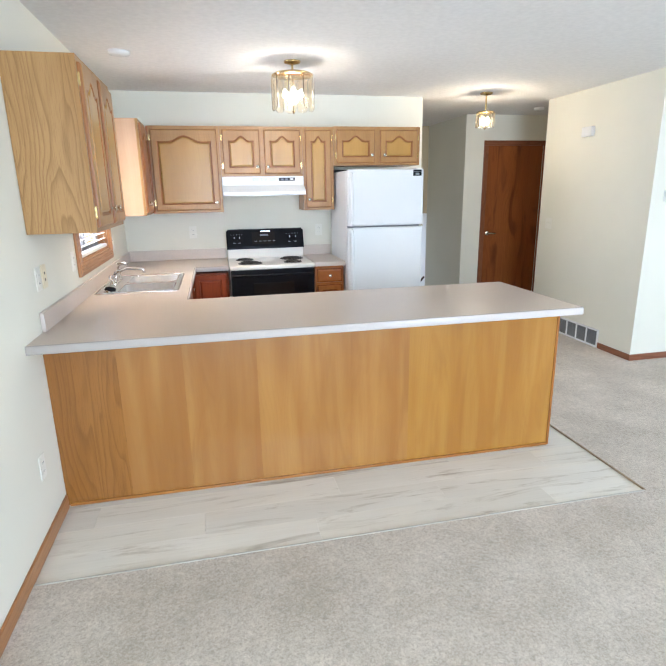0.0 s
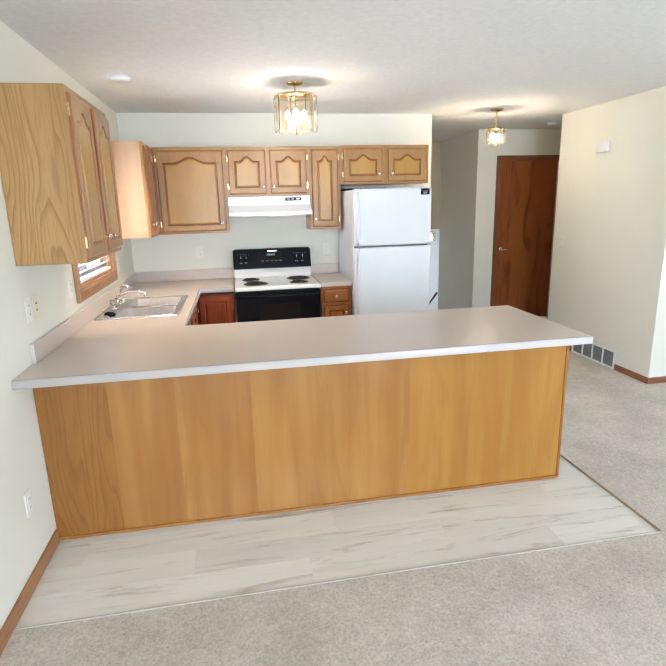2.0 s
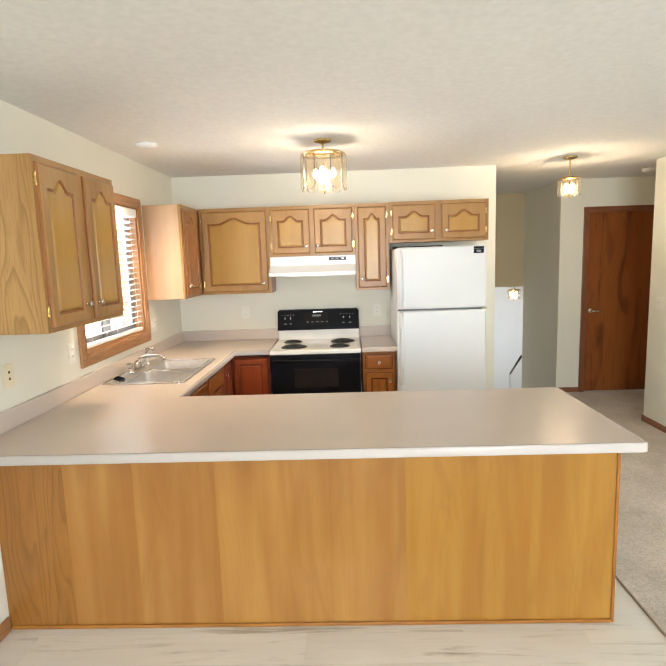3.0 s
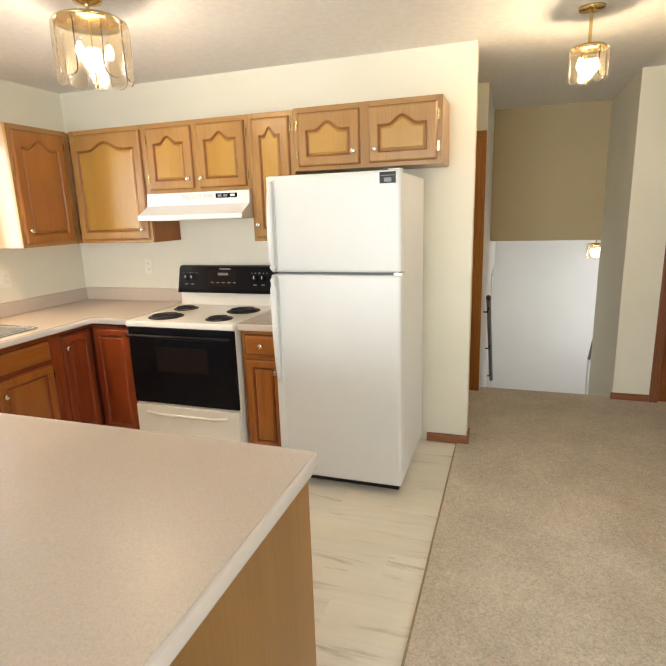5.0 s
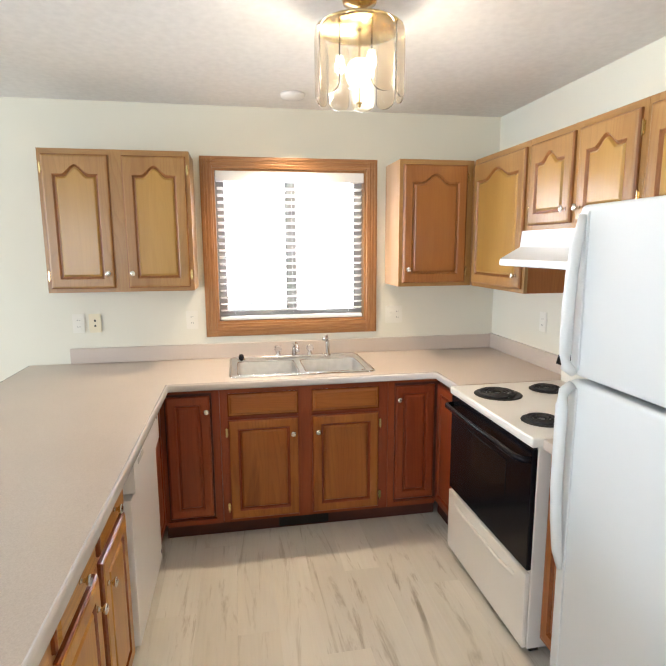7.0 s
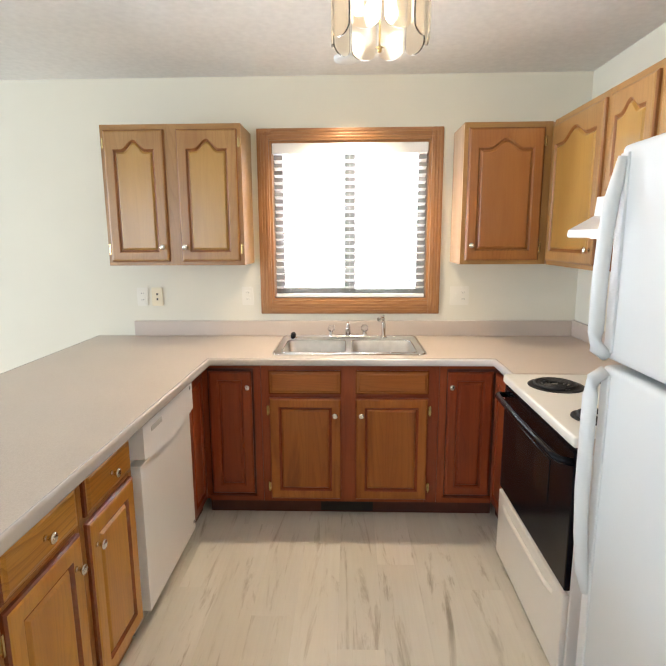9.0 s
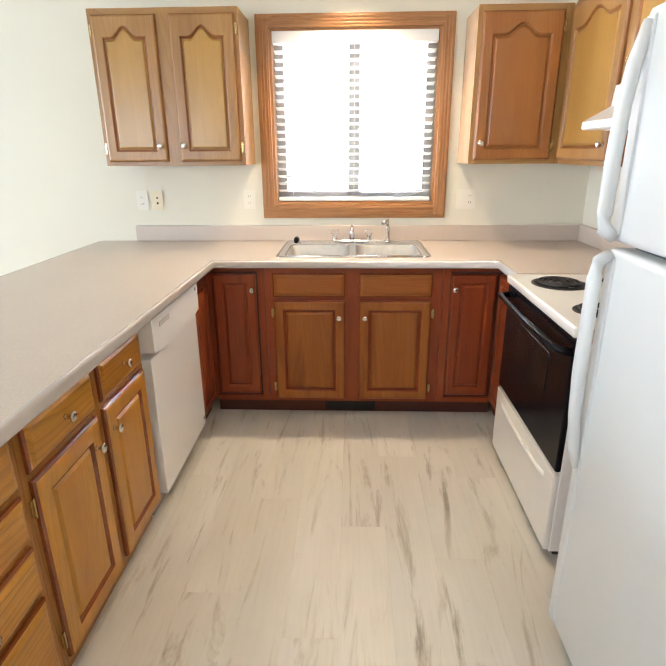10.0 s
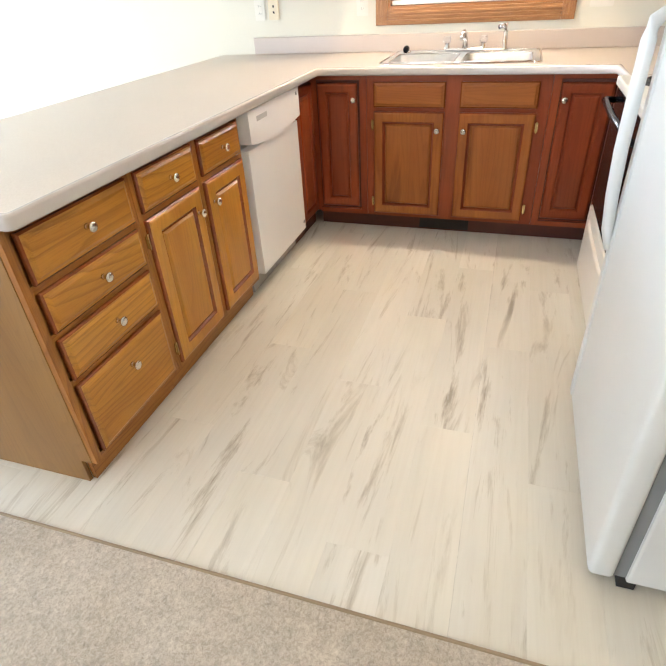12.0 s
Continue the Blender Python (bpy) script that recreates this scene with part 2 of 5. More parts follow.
def vinyl():
    """Whitewashed wood-look vinyl: pale cream with thin grey-brown streaks along x."""
    mat, nt, b = nodes_of("whitewashed_vinyl_plank")
    st = noise_tex(nt, coords(nt, (0.13, 1, 1), 9.0), 6.5, 8, 0.70, 2.6)
    fine = noise_tex(nt, coords(nt, (0.04, 1, 1), 9.0), 75.0, 5, 0.65, 0.3)
    big = noise_tex(nt, coords(nt, (0.30, 1, 1), 5.0), 3.2, 4, 0.6, 0.6)
    cloud = noise_tex(nt, coords(nt, (0.45, 1, 1), 3.0), 1.7, 3, 0.55)
    c = ramp(nt, st, [(0.30, (0.34, 0.295, 0.225)), (0.385, (0.57, 0.52, 0.43)), (0.46, (0.765, 0.73, 0.65))])
    c = mix(nt, c, (0.79, 0.745, 0.64), ramp(nt, big, [(0.42, (0.08,) * 3), (0.64, (0.82,) * 3)]))
    c = mix(nt, c, ramp(nt, fine, [(0.32, (0.955, 0.95, 0.94)), (0.58, (1, 1, 1))]), 1.0, "MULTIPLY")
    c = mix(nt, c, ramp(nt, cloud, [(0.36, (0.88, 0.875, 0.86)), (0.62, (1, 1, 1))]), 1.0, "MULTIPLY")
    nt.links.new(c, b.inputs["Base Color"])
    b.inputs["Roughness"].default_value = 0.40
    bump(nt, b, fine, 0.12, 0.0006)
    return mat


def carpet():
    mat, nt, b = nodes_of("beige_cut_pile_carpet")
    v = coords(nt)
    tuft = noise_tex(nt, v, 95.0, 6, 0.85, 0.5)
    patch = noise_tex(nt, v, 2.2, 4, 0.6)
    mid = noise_tex(nt, v, 26.0, 3, 0.6)
    c = ramp(nt, tuft, [(0.3, (0.33, 0.28, 0.22)), (0.5, (0.62, 0.535, 0.43)), (0.70, (0.84, 0.765, 0.65))])
    c = mix(nt, c, ramp(nt, patch, [(0.32, (0.74, 0.73, 0.70)), (0.66, (1, 1, 1))]), 1.0, "MULTIPLY")
    c = mix(nt, c, ramp(nt, mid, [(0.3, (0.88, 0.88, 0.88)), (0.65, (1, 1, 1))]), 1.0, "MULTIPLY")
    nt.links.new(c, b.inputs["Base Color"])
    b.inputs["Roughness"].default_value = 0.95
    b.inputs["Sheen Weight"].default_value = 0.2
    bump(nt, b, tuft, 0.8, 0.004)
    return mat


def glass(name, color=(1, 1, 1), rough=0.02):
    mat, nt, b = nodes_of(name)
    b.inputs["Base Color"].default_value = (*color, 1)
    b.inputs["Roughness"].default_value, b.inputs["Transmission Weight"].default_value = rough, 1.0
    b.inputs["IOR"].default_value = 1.45
    return mat


def glow(name, color, strength):
    mat, nt, b = nodes_of(name)
    b.inputs["Base Color"].default_value = (*color, 1)
    b.inputs["Emission Color"].default_value = (*color, 1)
    b.inputs["Emission Strength"].default_value = strength
    return mat


for m in (BLACK, BLACKG):
    m.node_tree.nodes["Principled BSDF"].inputs["Specular IOR Level"].default_value = 0.14
LAM, VINYL, CARPET = laminate(), vinyl(), carpet()
# paler than the sheet: daylight caught by the rounded edge is in the colour
LAM_E = plain("daylit_laminate_edge", (0.57, 0.52, 0.48), 0.26, 0, 0.02, 8)
GLASS = glass("window_glass")
LGLASS = glass("lamp_glass", (1.0, 0.93, 0.80), 0.12)
KNOBG = glass("clear_acrylic", (0.95, 0.97, 1.0), 0.08)
BULB = glow("lit_bulb", (1.0, 0.85, 0.6), 14.0)
OUTSIDE = glow("bright_overcast_backdrop", (1.0, 1.0, 1.0), 8.0)

# ---- building helpers ----


def bx(bm, a, b):
    """Adds a box between two corners."""
    x0, y0, z0 = (min(p, q) for p, q in zip(a, b))
    x1, y1, z1 = (max(p, q) for p, q in zip(a, b))
    vs = [bm.verts.new(p) for p in ((x0, y0, z0), (x1, y0, z0), (x1, y1, z0), (x0, y1, z0), (x0, y0, z1), (x1, y0, z1), (x1, y1, z1), (x0, y1, z1))]
    return [bm.faces.new([vs[i] for i in f]) for f in ((3, 2, 1, 0), (4, 5, 6, 7), (0, 1, 5, 4), (1, 2, 6, 5), (2, 3, 7, 6), (3, 0, 4, 7))]


def box(a, b, bevel=0.0, seg=2):
    bm = bmesh.new()
    bx(bm, a, b)
    if bevel:
        bmesh.ops.bevel(bm, geom=bm.edges[:], offset=bevel, segments=seg, affect="EDGES", profile=0.6)
    return bm


def tube(path, r, seg=10, bm=None):
    """A round bar along a list of places."""
    bm = bm or bmesh.new()
    pts = [Vector(p) for p in path]
    rings = []
    for i, p in enumerate(pts):
        d = (pts[min(i + 1, len(pts) - 1)] - pts[max(i - 1, 0)]).normalized()
        up = Vector((0, 0, 1)) if abs(d.z) < 0.9 else Vector((1, 0, 0))
        u = d.cross(up).normalized()
        w = d.cross(u)
        rr = r[i] if isinstance(r, (list, tuple)) else r
        rings.append([bm.verts.new(p + rr * (math.cos(t) * u + math.sin(t) * w)) for t in (2 * math.pi * k / seg for k in range(seg))])
    for a, b in zip(rings, rings[1:]):
        for k in range(seg):
            bm.faces.new((a[k], a[(k + 1) % seg], b[(k + 1) % seg], b[k]))
    bm.faces.new(rings[0][::-1])
    bm.faces.new(rings[-1])
    bmesh.ops.recalc_face_normals(bm, faces=bm.faces[:])
    return bm


def lathe(profile, seg=24, m=None):
    """Turns a list of (radius, height) round z, then moves it by m."""
    bm = bmesh.new()
    rings = []
    for r, z in profile:
        rings.append([bm.verts.new((r * math.cos(t), r * math.sin(t), z)) for t in (2 * math.pi * k / seg for k in range(seg))] if r > 1e-6 else [bm.verts.new((0, 0, z))])
    for a, b in zip(rings, rings[1:]):
        for k in range(seg):
            j = (k + 1) % seg
            vs = [a[k % len(a)], a[j % len(a)], b[j % len(b)], b[k % len(b)]]
            vs = [v for i, v in enumerate(vs) if v not in vs[:i]]
            if len(vs) > 2:
                bm.faces.new(vs)
    bmesh.ops.recalc_face_normals(bm, faces=bm.faces[:])
    if m is not None:
        bm.transform(m)
    return bm


def outline(points, z0, z1, axis="z"):
    """A flat outline drawn out between two levels."""
    bm = bmesh.new()
    put = {"z": lambda a, b, c: (a, b, c), "y": lambda a, b, c: (a, c, b), "x": lambda a, b, c: (c, a, b)}[axis]
    lo = [bm.verts.new(put(a, b, z0)) for a, b in points]
    hi = [bm.verts.new(put(a, b, z1)) for a, b in points]
    bm.faces.new(lo[::-1])
    bm.faces.new(hi)
    n = len(points)
    for i in range(n):
        bm.faces.new((lo[i], lo[(i + 1) % n], hi[(i + 1) % n], hi[i]))
    bmesh.ops.recalc_face_normals(bm, faces=bm.faces[:])
    return bm


def origin(ob):
    p = Vector((0, 0, 0))
    while ob is not None:
        p += ob.location
        ob = ob.parent
    return p


def mesh_of(name, bm, material, smooth=False, second=None):
    me = bpy.data.meshes.new(name)
    bm.to_mesh(me)
    bm.free()
    me.materials.append(material)
    if second:
        me.materials.append(second)
    if smooth:
        for p in me.polygons:
            p.use_smooth = True
    return me


def part(name, bm, material, parent, label="", smooth=False, second=None):
    """One mesh under a thing or a part; bm holds places in the world."""
    bm.transform(Matrix.Translation(-origin(parent)))
    ob = new(name, mesh_of(name, bm, material, smooth, second))
    ob.parent = parent
    return tagged(ob, label)


def thing(name, at, label, category, group="", kind=""):
    ob = new(name)
    ob.location = at
    ob.empty_display_size = 0.1
    return tagged(ob, label, category, group, kind)


def solid(name, bm, material, label, category, group="", kind="", smooth=False):
    ob = new(name, mesh_of(name, bm, material, smooth))
    return tagged(ob, label, category, group, kind)


def structure(name, bm, material, label, category):
    return solid(name, bm, material, label, category, "", "structure")


# ---- the shell ----
XW, YN, ZC = 0.775, 7.545, 2.458   # west wall, north wall, ceiling
WIN = (5.655, 6.635, 1.135, 2.10)   # the opening over the sink: y0 y1 z0 z1


def wall_x(name, x0, x1, y0, y1, z0=-0.02, z1=ZC, holes=(), mat=WALL, label="painted drywall wall"):
    """A wall along y, between x0 and x1, with holes (y0, y1, z0, z1)."""
    bm = bmesh.new()
    y = y0
    for a, b, c, d in sorted(holes):
        bx(bm, (x0, y, z0), (x1, a, z1))
        if c > z0:
            bx(bm, (x0, a, z0), (x1, b, c))
        bx(bm, (x0, a, d), (x1, b, z1))
        y = b
    bx(bm, (x0, y, z0), (x1, y1, z1))
    return structure(name, bm, mat, label, "wall")


def wall_y(name, x0, x1, y0, y1, z0=-0.02, z1=ZC, holes=(), mat=WALL, label="painted drywall wall"):
    bm = bmesh.new()
    x = x0
    for a, b, c, d in sorted(holes):
        bx(bm, (x, y0, z0), (a, y1, z1))
        if c > z0:
            bx(bm, (a, y0, z0), (b, y1, c))
        bx(bm, (a, y0, d), (b, y1, z1))
        x = b
    bx(bm, (x, y0, z0), (x1, y1, z1))
    return structure(name, bm, mat, label, "wall")


wall_x("wall_west", XW - 0.16, XW, -1.3, 7.665, holes=[WIN], label="off-white painted drywall wall with window over the sink")
wall_y("wall_north", XW, 3.783, YN, YN + 0.12, label="off-white painted drywall wall behind the range and fridge")
wall_x("wall_hall_block", 5.23, 5.35, 5.985, 7.552, label="off-white drywall wall with return-air grille")
wall_y("wall_living_north", 5.35, 8.1, 5.985, 6.105, label="off-white painted drywall wall of the living room")
wall_y("wall_hall_back_of_block", 5.35, 6.4, 7.432, 7.552)
wall_x("wall_hall_east", 6.4, 6.5, 7.432, 8.80)
wall_y("wall_hall_north", 4.83, 6.4, 8.68, 8.80, holes=[(5.145, 5.955, -0.02, 2.085)], label="off-white drywall wall round the brown hall door")
wall_y("wall_corridor_north", 1.0, 3.80, 8.65, 8.77, holes=[(2.88, 3.70, -0.02, 2.06)])
wall_x("wall_corridor_end", 0.88, 1.0, 7.665, 8.77)
wall_x("wall_south_west_jog", 0.615, XW, 7.665, 7.70)
wall_y("wall_south", 0.615, 8.1, -1.42, -1.3, holes=[(1.4, 3.9, -0.02, 2.1)], label="off-white wall with patio door opening")
wall_x("wall_east", 8.1, 8.22, -1.42, 6.105, holes=[(1.1, 3.7, 0.75, 2.2)], label="off-white wall with living room window")
# stairwell to the lower entry
wall_x("wall_stair_west", 3.70, 3.80, 8.77, 12.0, -2.6, ZC, mat=WALL_W, label="white wall beside the stairs going down")
wall_x("wall_stair_east", 4.83, 4.93, 8.80, 9.9, -2.6, ZC, label="off-white wall beside the stairs going down")
wall_y("wall_stair_header", 3.80, 4.83, 9.9, 10.0, 1.195, ZC, mat=WALL_T, label="tan wall above the stairs")
wall_y("wall_entry_north", 3.70, 5.9, 11.9, 12.0, -2.6, 1.195, mat=WALL_W, label="bright white wall of the lower entry")
wall_x("wall_entry_east", 5.8, 5.9, 9.9, 11.9, -2.6, 1.195, holes=[(10.45, 11.35, -0.7, 1.05)], mat=WALL_W, label="white entry wall with window")
wall_y("wall_entry_south", 4.93, 5.9, 9.8, 9.9, -2.6, 1.195, mat=WALL_W, label="white entry wall")
structure("ceiling_entry", box((3.80, 10.0, 1.195), (5.9, 12.0, 1.28)), CEIL, "white ceiling of the lower entry", "ceiling")
structure("ceiling", box((0.615, -1.42, ZC), (8.22, 10.0, ZC + 0.1)), CEIL, "white textured ceiling", "ceiling")
for nm, lab, a, b in (("floor_dining", "beige cut-pile carpet of the dining side", (XW, -1.3), (3.72, 4.137)), ("floor_living", "beige cut-pile carpet of the living room", (3.72, -1.3), (8.1, 5.985)),
                      ("floor_hall", "beige cut-pile carpet of the hall", (3.72, 5.985), (5.23, 8.74)), ("floor_hall_nook", "beige carpet in front of the hall door", (5.23, 7.552), (6.4, 8.70)),
                      ("floor_corridor", "beige carpet of the side corridor", (1.0, 7.665), (3.72, 8.66))):
    structure(nm, box((*a, -0.12), (*b, 0.006)), CARPET, lab, "carpet")
structure("floor_subfloor", box((XW, 4.137, -0.12), (3.72, YN, -0.006)), DARK, "dark subfloor below the vinyl planks", "floor")
structure("entry_floor", box((3.8, 10.3, -2.7), (5.8, 11.9, -1.38)), CARPET, "beige carpet of the lower entry", "floor")
stairs = thing("stairs", (4.31, 8.74, 0), "beige carpeted stairs going down to the entry", "stairs", "", "structure")
for i in range(6):
    part("step", box((3.80, 8.742 + 0.26 * i, -2.7), (4.83, 9.0 + 0.26 * i, -0.19 * (i + 1)), 0.01), CARPET, stairs)
structure("ground", box((-60, -60, -3.0), (60, 60, -2.75)), plain("pale_ground", (0.35, 0.36, 0.30), 0.9, 0, 0.2, 0.3), "pale ground outside", "ground")
structure("backdrop_west", box((-3.0, 2.0, -1), (-2.95, 11, 5)), OUTSIDE, "bright white overcast distance outside the window", "backdrop")

# ---- cabinet work ----
# A face frame of its own: u runs along the front, n points out of it. F(origin, u, n) maps (u, z, n) to the world.


def face(base, u, n):
    u, n = Vector(u), Vector(n)
    return lambda a, z, d: Vector(base) + a * u + d * n + Vector((0, 0, z))


def front(F, u0, u1, z0, z1, rail, thick=0.019, arch=0.0, steps=18):
    """Two meshes of a panelled front: the moulded frame and the raised panel inside it. arch lifts the panel's top as a cathedral curve."""
    def ring(du, dz0, dz1, a, k):
        pts = [(u0 + du, z0 + dz0), (u1 - du, z0 + dz0)]
        for i in range(steps + 1):
            s = 1 - 2 * i / steps
            lift = a * (0.5 + 0.5 * math.cos(math.pi * min(1, abs(s) / 0.62)))
            c = (u0 + u1) / 2
            pts.append((c + s * ((u1 - u0) / 2 - du), z1 - dz1 - k * (a - lift)))
        return pts
    e = 0.012
    levels = [(ring(0, 0, 0, 0, 0), 0.0), (ring(0, 0, 0, 0, 0), thick - 0.009), (ring(e * 0.45, e * 0.45, e * 0.45, 0, 0), thick - 0.003), (ring(e, e, e, 0, 0), thick)]
    r = rail
    levels += [(ring(r, r, r, arch, 1), thick), (ring(r + 0.004, r + 0.004, r + 0.004, arch, 1), thick - 0.003), (ring(r + 0.009, r + 0.009, r + 0.009, arch, 1), thick - 0.010)]
    bm = bmesh.new()

    routed = (0, 1, 4, 5)

    def skin(lv):
        rows = [[bm.verts.new(F(a, z, d)) for a, z in pts] for pts, d in lv]
        for n, (p, q) in enumerate(zip(rows, rows[1:])):
            for i in range(len(p)):
                j = (i + 1) % len(p)
                bm.faces.new((p[i], p[j], q[j], q[i])).material_index = int(n in routed)
        return rows
    rows = skin(levels)
    bm.faces.new(rows[0][::-1])
    bmesh.ops.recalc_face_normals(bm, faces=bm.faces[:])
    frame_bm = bm
    bm = bmesh.new()
    g = r + 0.0085
    lv = [(ring(g, g, g, arch, 1), thick - 0.0102), (ring(g + 0.006, g + 0.006, g + 0.006, arch, 1), thick - 0.0098), (ring(g + 0.013, g + 0.013, g + 0.013, arch, 1), thick - 0.0025), (ring(g + 0.016, g + 0.016, g + 0.016, arch, 1), thick - 0.0012)]
    routed = (0,)
    rows = skin(lv)
    bm.faces.new(rows[-1])
    bmesh.ops.recalc_face_normals(bm, faces=bm.faces[:])
    if bm.faces and (bm.faces[-1].normal.dot(F(0, 0, 1) - F(0, 0, 0)) < 0):
        bmesh.ops.reverse_faces(bm, faces=bm.faces[:])
    return frame_bm, bm


def knob_bm(F, u, z, d0):
    n = F(0, 0, 1) - F(0, 0, 0)
    m = Matrix.Translation(F(u, z, d0)) @ n.to_track_quat("Z", "Y").to_matrix().to_4x4()
    return lathe([(0.0, 0), (0.009, 0.0), (0.0065, 0.004), (0.0055, 0.013), (0.011, 0.017), (0.0155, 0.022), (0.0150, 0.026), (0.009, 0.0285), (0.0, 0.029)], 16, m)


def add_door(unit, F, u0, u1, z0, z1, knob, hinge=None, arch=0.0, grain=OAK_Z, rail=0.052, panel=None, routed=None, name="door"):
    fr, pn = front(F, u0, u1, z0, z1, rail, 0.019, arch)
    d = part(name, fr, grain, unit, "", False, routed or RED_Z)
    part("raised_panel", pn, panel or (RED_Z if grain is RED_Z else OAK_P), d, "", False, routed or RED_Z)
    if knob:
        part("knob", knob_bm(F, knob[0], knob[1], 0.019), NICKEL, d, "satin nickel knob", True)
    for z in (() if hinge is None else (z0 + 0.07, z1 - 0.07)):
        bm = bmesh.new()
        for a, b in (((hinge - 0.007, z - 0.022, 0.001), (hinge + 0.007, z + 0.022, 0.004)), ((hinge - 0.003, z - 0.028, 0.004), (hinge + 0.003, z + 0.028, 0.010))):
            p, q = F(*a), F(*b)
            bx(bm, p, q)
        part("hinge", bm, BRASS, d, "small brass hinge")
    return d


def add_drawer(unit, F, u0, u1, z0, z1, grain, knob=True, lift=0.0):
    """A slab drawer front with a stepped, routed edge."""
    bm = bmesh.new()
    lv = [(0, 0.0), (0, 0.009), (0.006, 0.013), (0.012, 0.0138), (0.021, 0.019)]
    rows = [[bm.verts.new(F(a, z, d)) for a, z in ((u0 + o, z0 + o), (u1 - o, z0 + o), (u1 - o, z1 - o), (u0 + o, z1 - o))] for o, d in lv]
    for n, (p, q) in enumerate(zip(rows, rows[1:])):
        for i in range(4):
            bm.faces.new((p[i], p[(i + 1) % 4], q[(i + 1) % 4], q[i])).material_index = int(n < 2)
    bm.faces.new(rows[0][::-1])
    bm.faces.new(rows[-1])
    bmesh.ops.recalc_face_normals(bm, faces=bm.faces[:])
    d = part("drawer_front", bm, grain, unit, "", False, EDGE)
    if knob:
        part("knob", knob_bm(F, (u0 + u1) / 2, (z0 + z1) / 2 + lift, 0.019), NICKEL, d, "satin nickel knob", True)
    return d


def face_frame(unit, F, u0, u1, z0, z1, stiles, rails, grain_rail, depth=0.019, grain=None):
    """Stiles (u, half width) and rails (z, half height, u from, u to) of a cabinet's front."""
    for u, w in stiles:
        bm = bmesh.new()
        bx(bm, F(u - w, z0, -depth), F(u + w, z1, 0))
        part("stile", bm, grain or {RED_X: RED_Z, RED_Y: RED_Z, UP_X: UP_Z, UP_Y: UP_Z}.get(grain_rail, OAK_Z), unit)
    for z, h, a, b in rails:
        bm = bmesh.new()
        bx(bm, F(a, z - h, -depth + 0.001), F(b, z + h, -0.001))
        part("rail", bm, grain_rail, unit)


UP0, UP1 = 1.375, 2.128
XU, YU = 1.080, 7.228   # faces of the upper cabinets' frames
FW = face((XU, 0, 0), (0, 1, 0), (1, 0, 0))
FN = face((0, YU, 0), (1, 0, 0), (0, -1, 0))


def upper(name_label, body, F, u0, u1, z0, z1, doors, grain_rail, stiles=(), side=None, door_mats=None):
    side = side or SIDE
    rails, panel = door_mats or (UP_Z, UP_P)
    c = thing("wall_cabinet", ((body[0][0] + body[1][0]) / 2, (body[0][1] + body[1][1]) / 2, z0), name_label, "cabinet", "kitchen wall cabinets")
    part("body", box(body[0], body[1], 0.001, 1), side, c, "light oak veneer sides")
    st = [(u0 + 0.02, 0.02), (u1 - 0.02, 0.02), *stiles]
    face_frame(c, F, u0, u1, z0, z1, st, [(z0 + 0.017, 0.017, u0 + 0.04, u1 - 0.04), (z1 - 0.022, 0.022, u0 + 0.04, u1 - 0.04)], grain_rail)
    for a, b, kn, hg, arch in doors:
        add_door(c, F, a, b, z0 + 0.022, z1 - 0.03, kn, hg, arch, rails, 0.052, panel, UP_E)
    return c


B = 0.019
upper("golden oak wall cabinet with two cathedral doors beside the window", ((XW + 0.002, 4.777, UP0), (XU - B, 5.552, UP1 + 0.010)), FW, 4.777, 5.552, UP0, UP1 + 0.010,
      [(4.797, 5.130, (5.100, UP0 + 0.103), 4.790, 0.05), (5.198, 5.532, (5.226, UP0 + 0.103), 5.539, 0.05)], UP_Y, [(5.164, 0.04)])
# side paler and door redder: window glare and backlight painted into the oak
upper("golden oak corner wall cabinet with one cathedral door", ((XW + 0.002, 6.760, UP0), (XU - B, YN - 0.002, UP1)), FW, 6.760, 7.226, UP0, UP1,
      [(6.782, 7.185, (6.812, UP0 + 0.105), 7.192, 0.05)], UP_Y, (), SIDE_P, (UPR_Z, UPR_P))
upper("golden oak wall cabinet with one wide cathedral door", ((XU + 0.004, YU + B, UP0), (1.712, YN - 0.002, UP1)), FN, XU + 0.024, 1.712, UP0, UP1,
      [(1.118, 1.690, (1.655, UP0 + 0.09), 1.111, 0.05)], UP_X, (), SINKD)
upper("short golden oak cabinet with two doors above the range hood", ((1.714, YU + B, 1.692), (2.470, YN - 0.002, UP1)), FN, 1.714, 2.470, 1.692, UP1,
      [(1.737, 2.072, (2.045, 1.775), 1.730, 0.042), (2.112, 2.447, (2.140, 1.775), 2.454, 0.042)], UP_X, [(2.092, 0.03)])
upper("narrow golden oak wall cabinet with one cathedral door", ((2.472, YU + B, UP0), (2.768, YN - 0.002, UP1)), FN, 2.472, 2.768, UP0, UP1,
      [(2.494, 2.742, (2.522, UP0 + 0.10), 2.749, 0.045)], UP_X)
upper("short golden oak cabinet with two doors above the fridge", ((2.770, YU + B, 1.782), (3.634, YN - 0.002, UP1 + 0.006)), FN, 2.770, 3.634, 1.782, UP1 + 0.006,
      [(2.797, 3.172, (3.14, 1.875), 2.790, 0.045), (3.227, 3.607, (3.265, 1.875), 3.614, 0.045)], UP_X, [(3.20, 0.034)])

# base cabinets
XB, YBN, YBP = 1.376, 6.914, 5.353   # frame faces: sink run, range run, peninsula
ZB = 0.872
FSW = face((XB, 0, 0), (0, 1, 0), (1, 0, 0))
FRN = face((0, YBN, 0), (1, 0, 0), (0, -1, 0))
FPN = face((0, YBP, 0), (1, 0, 0), (0, 1, 0))
TK = 0.095


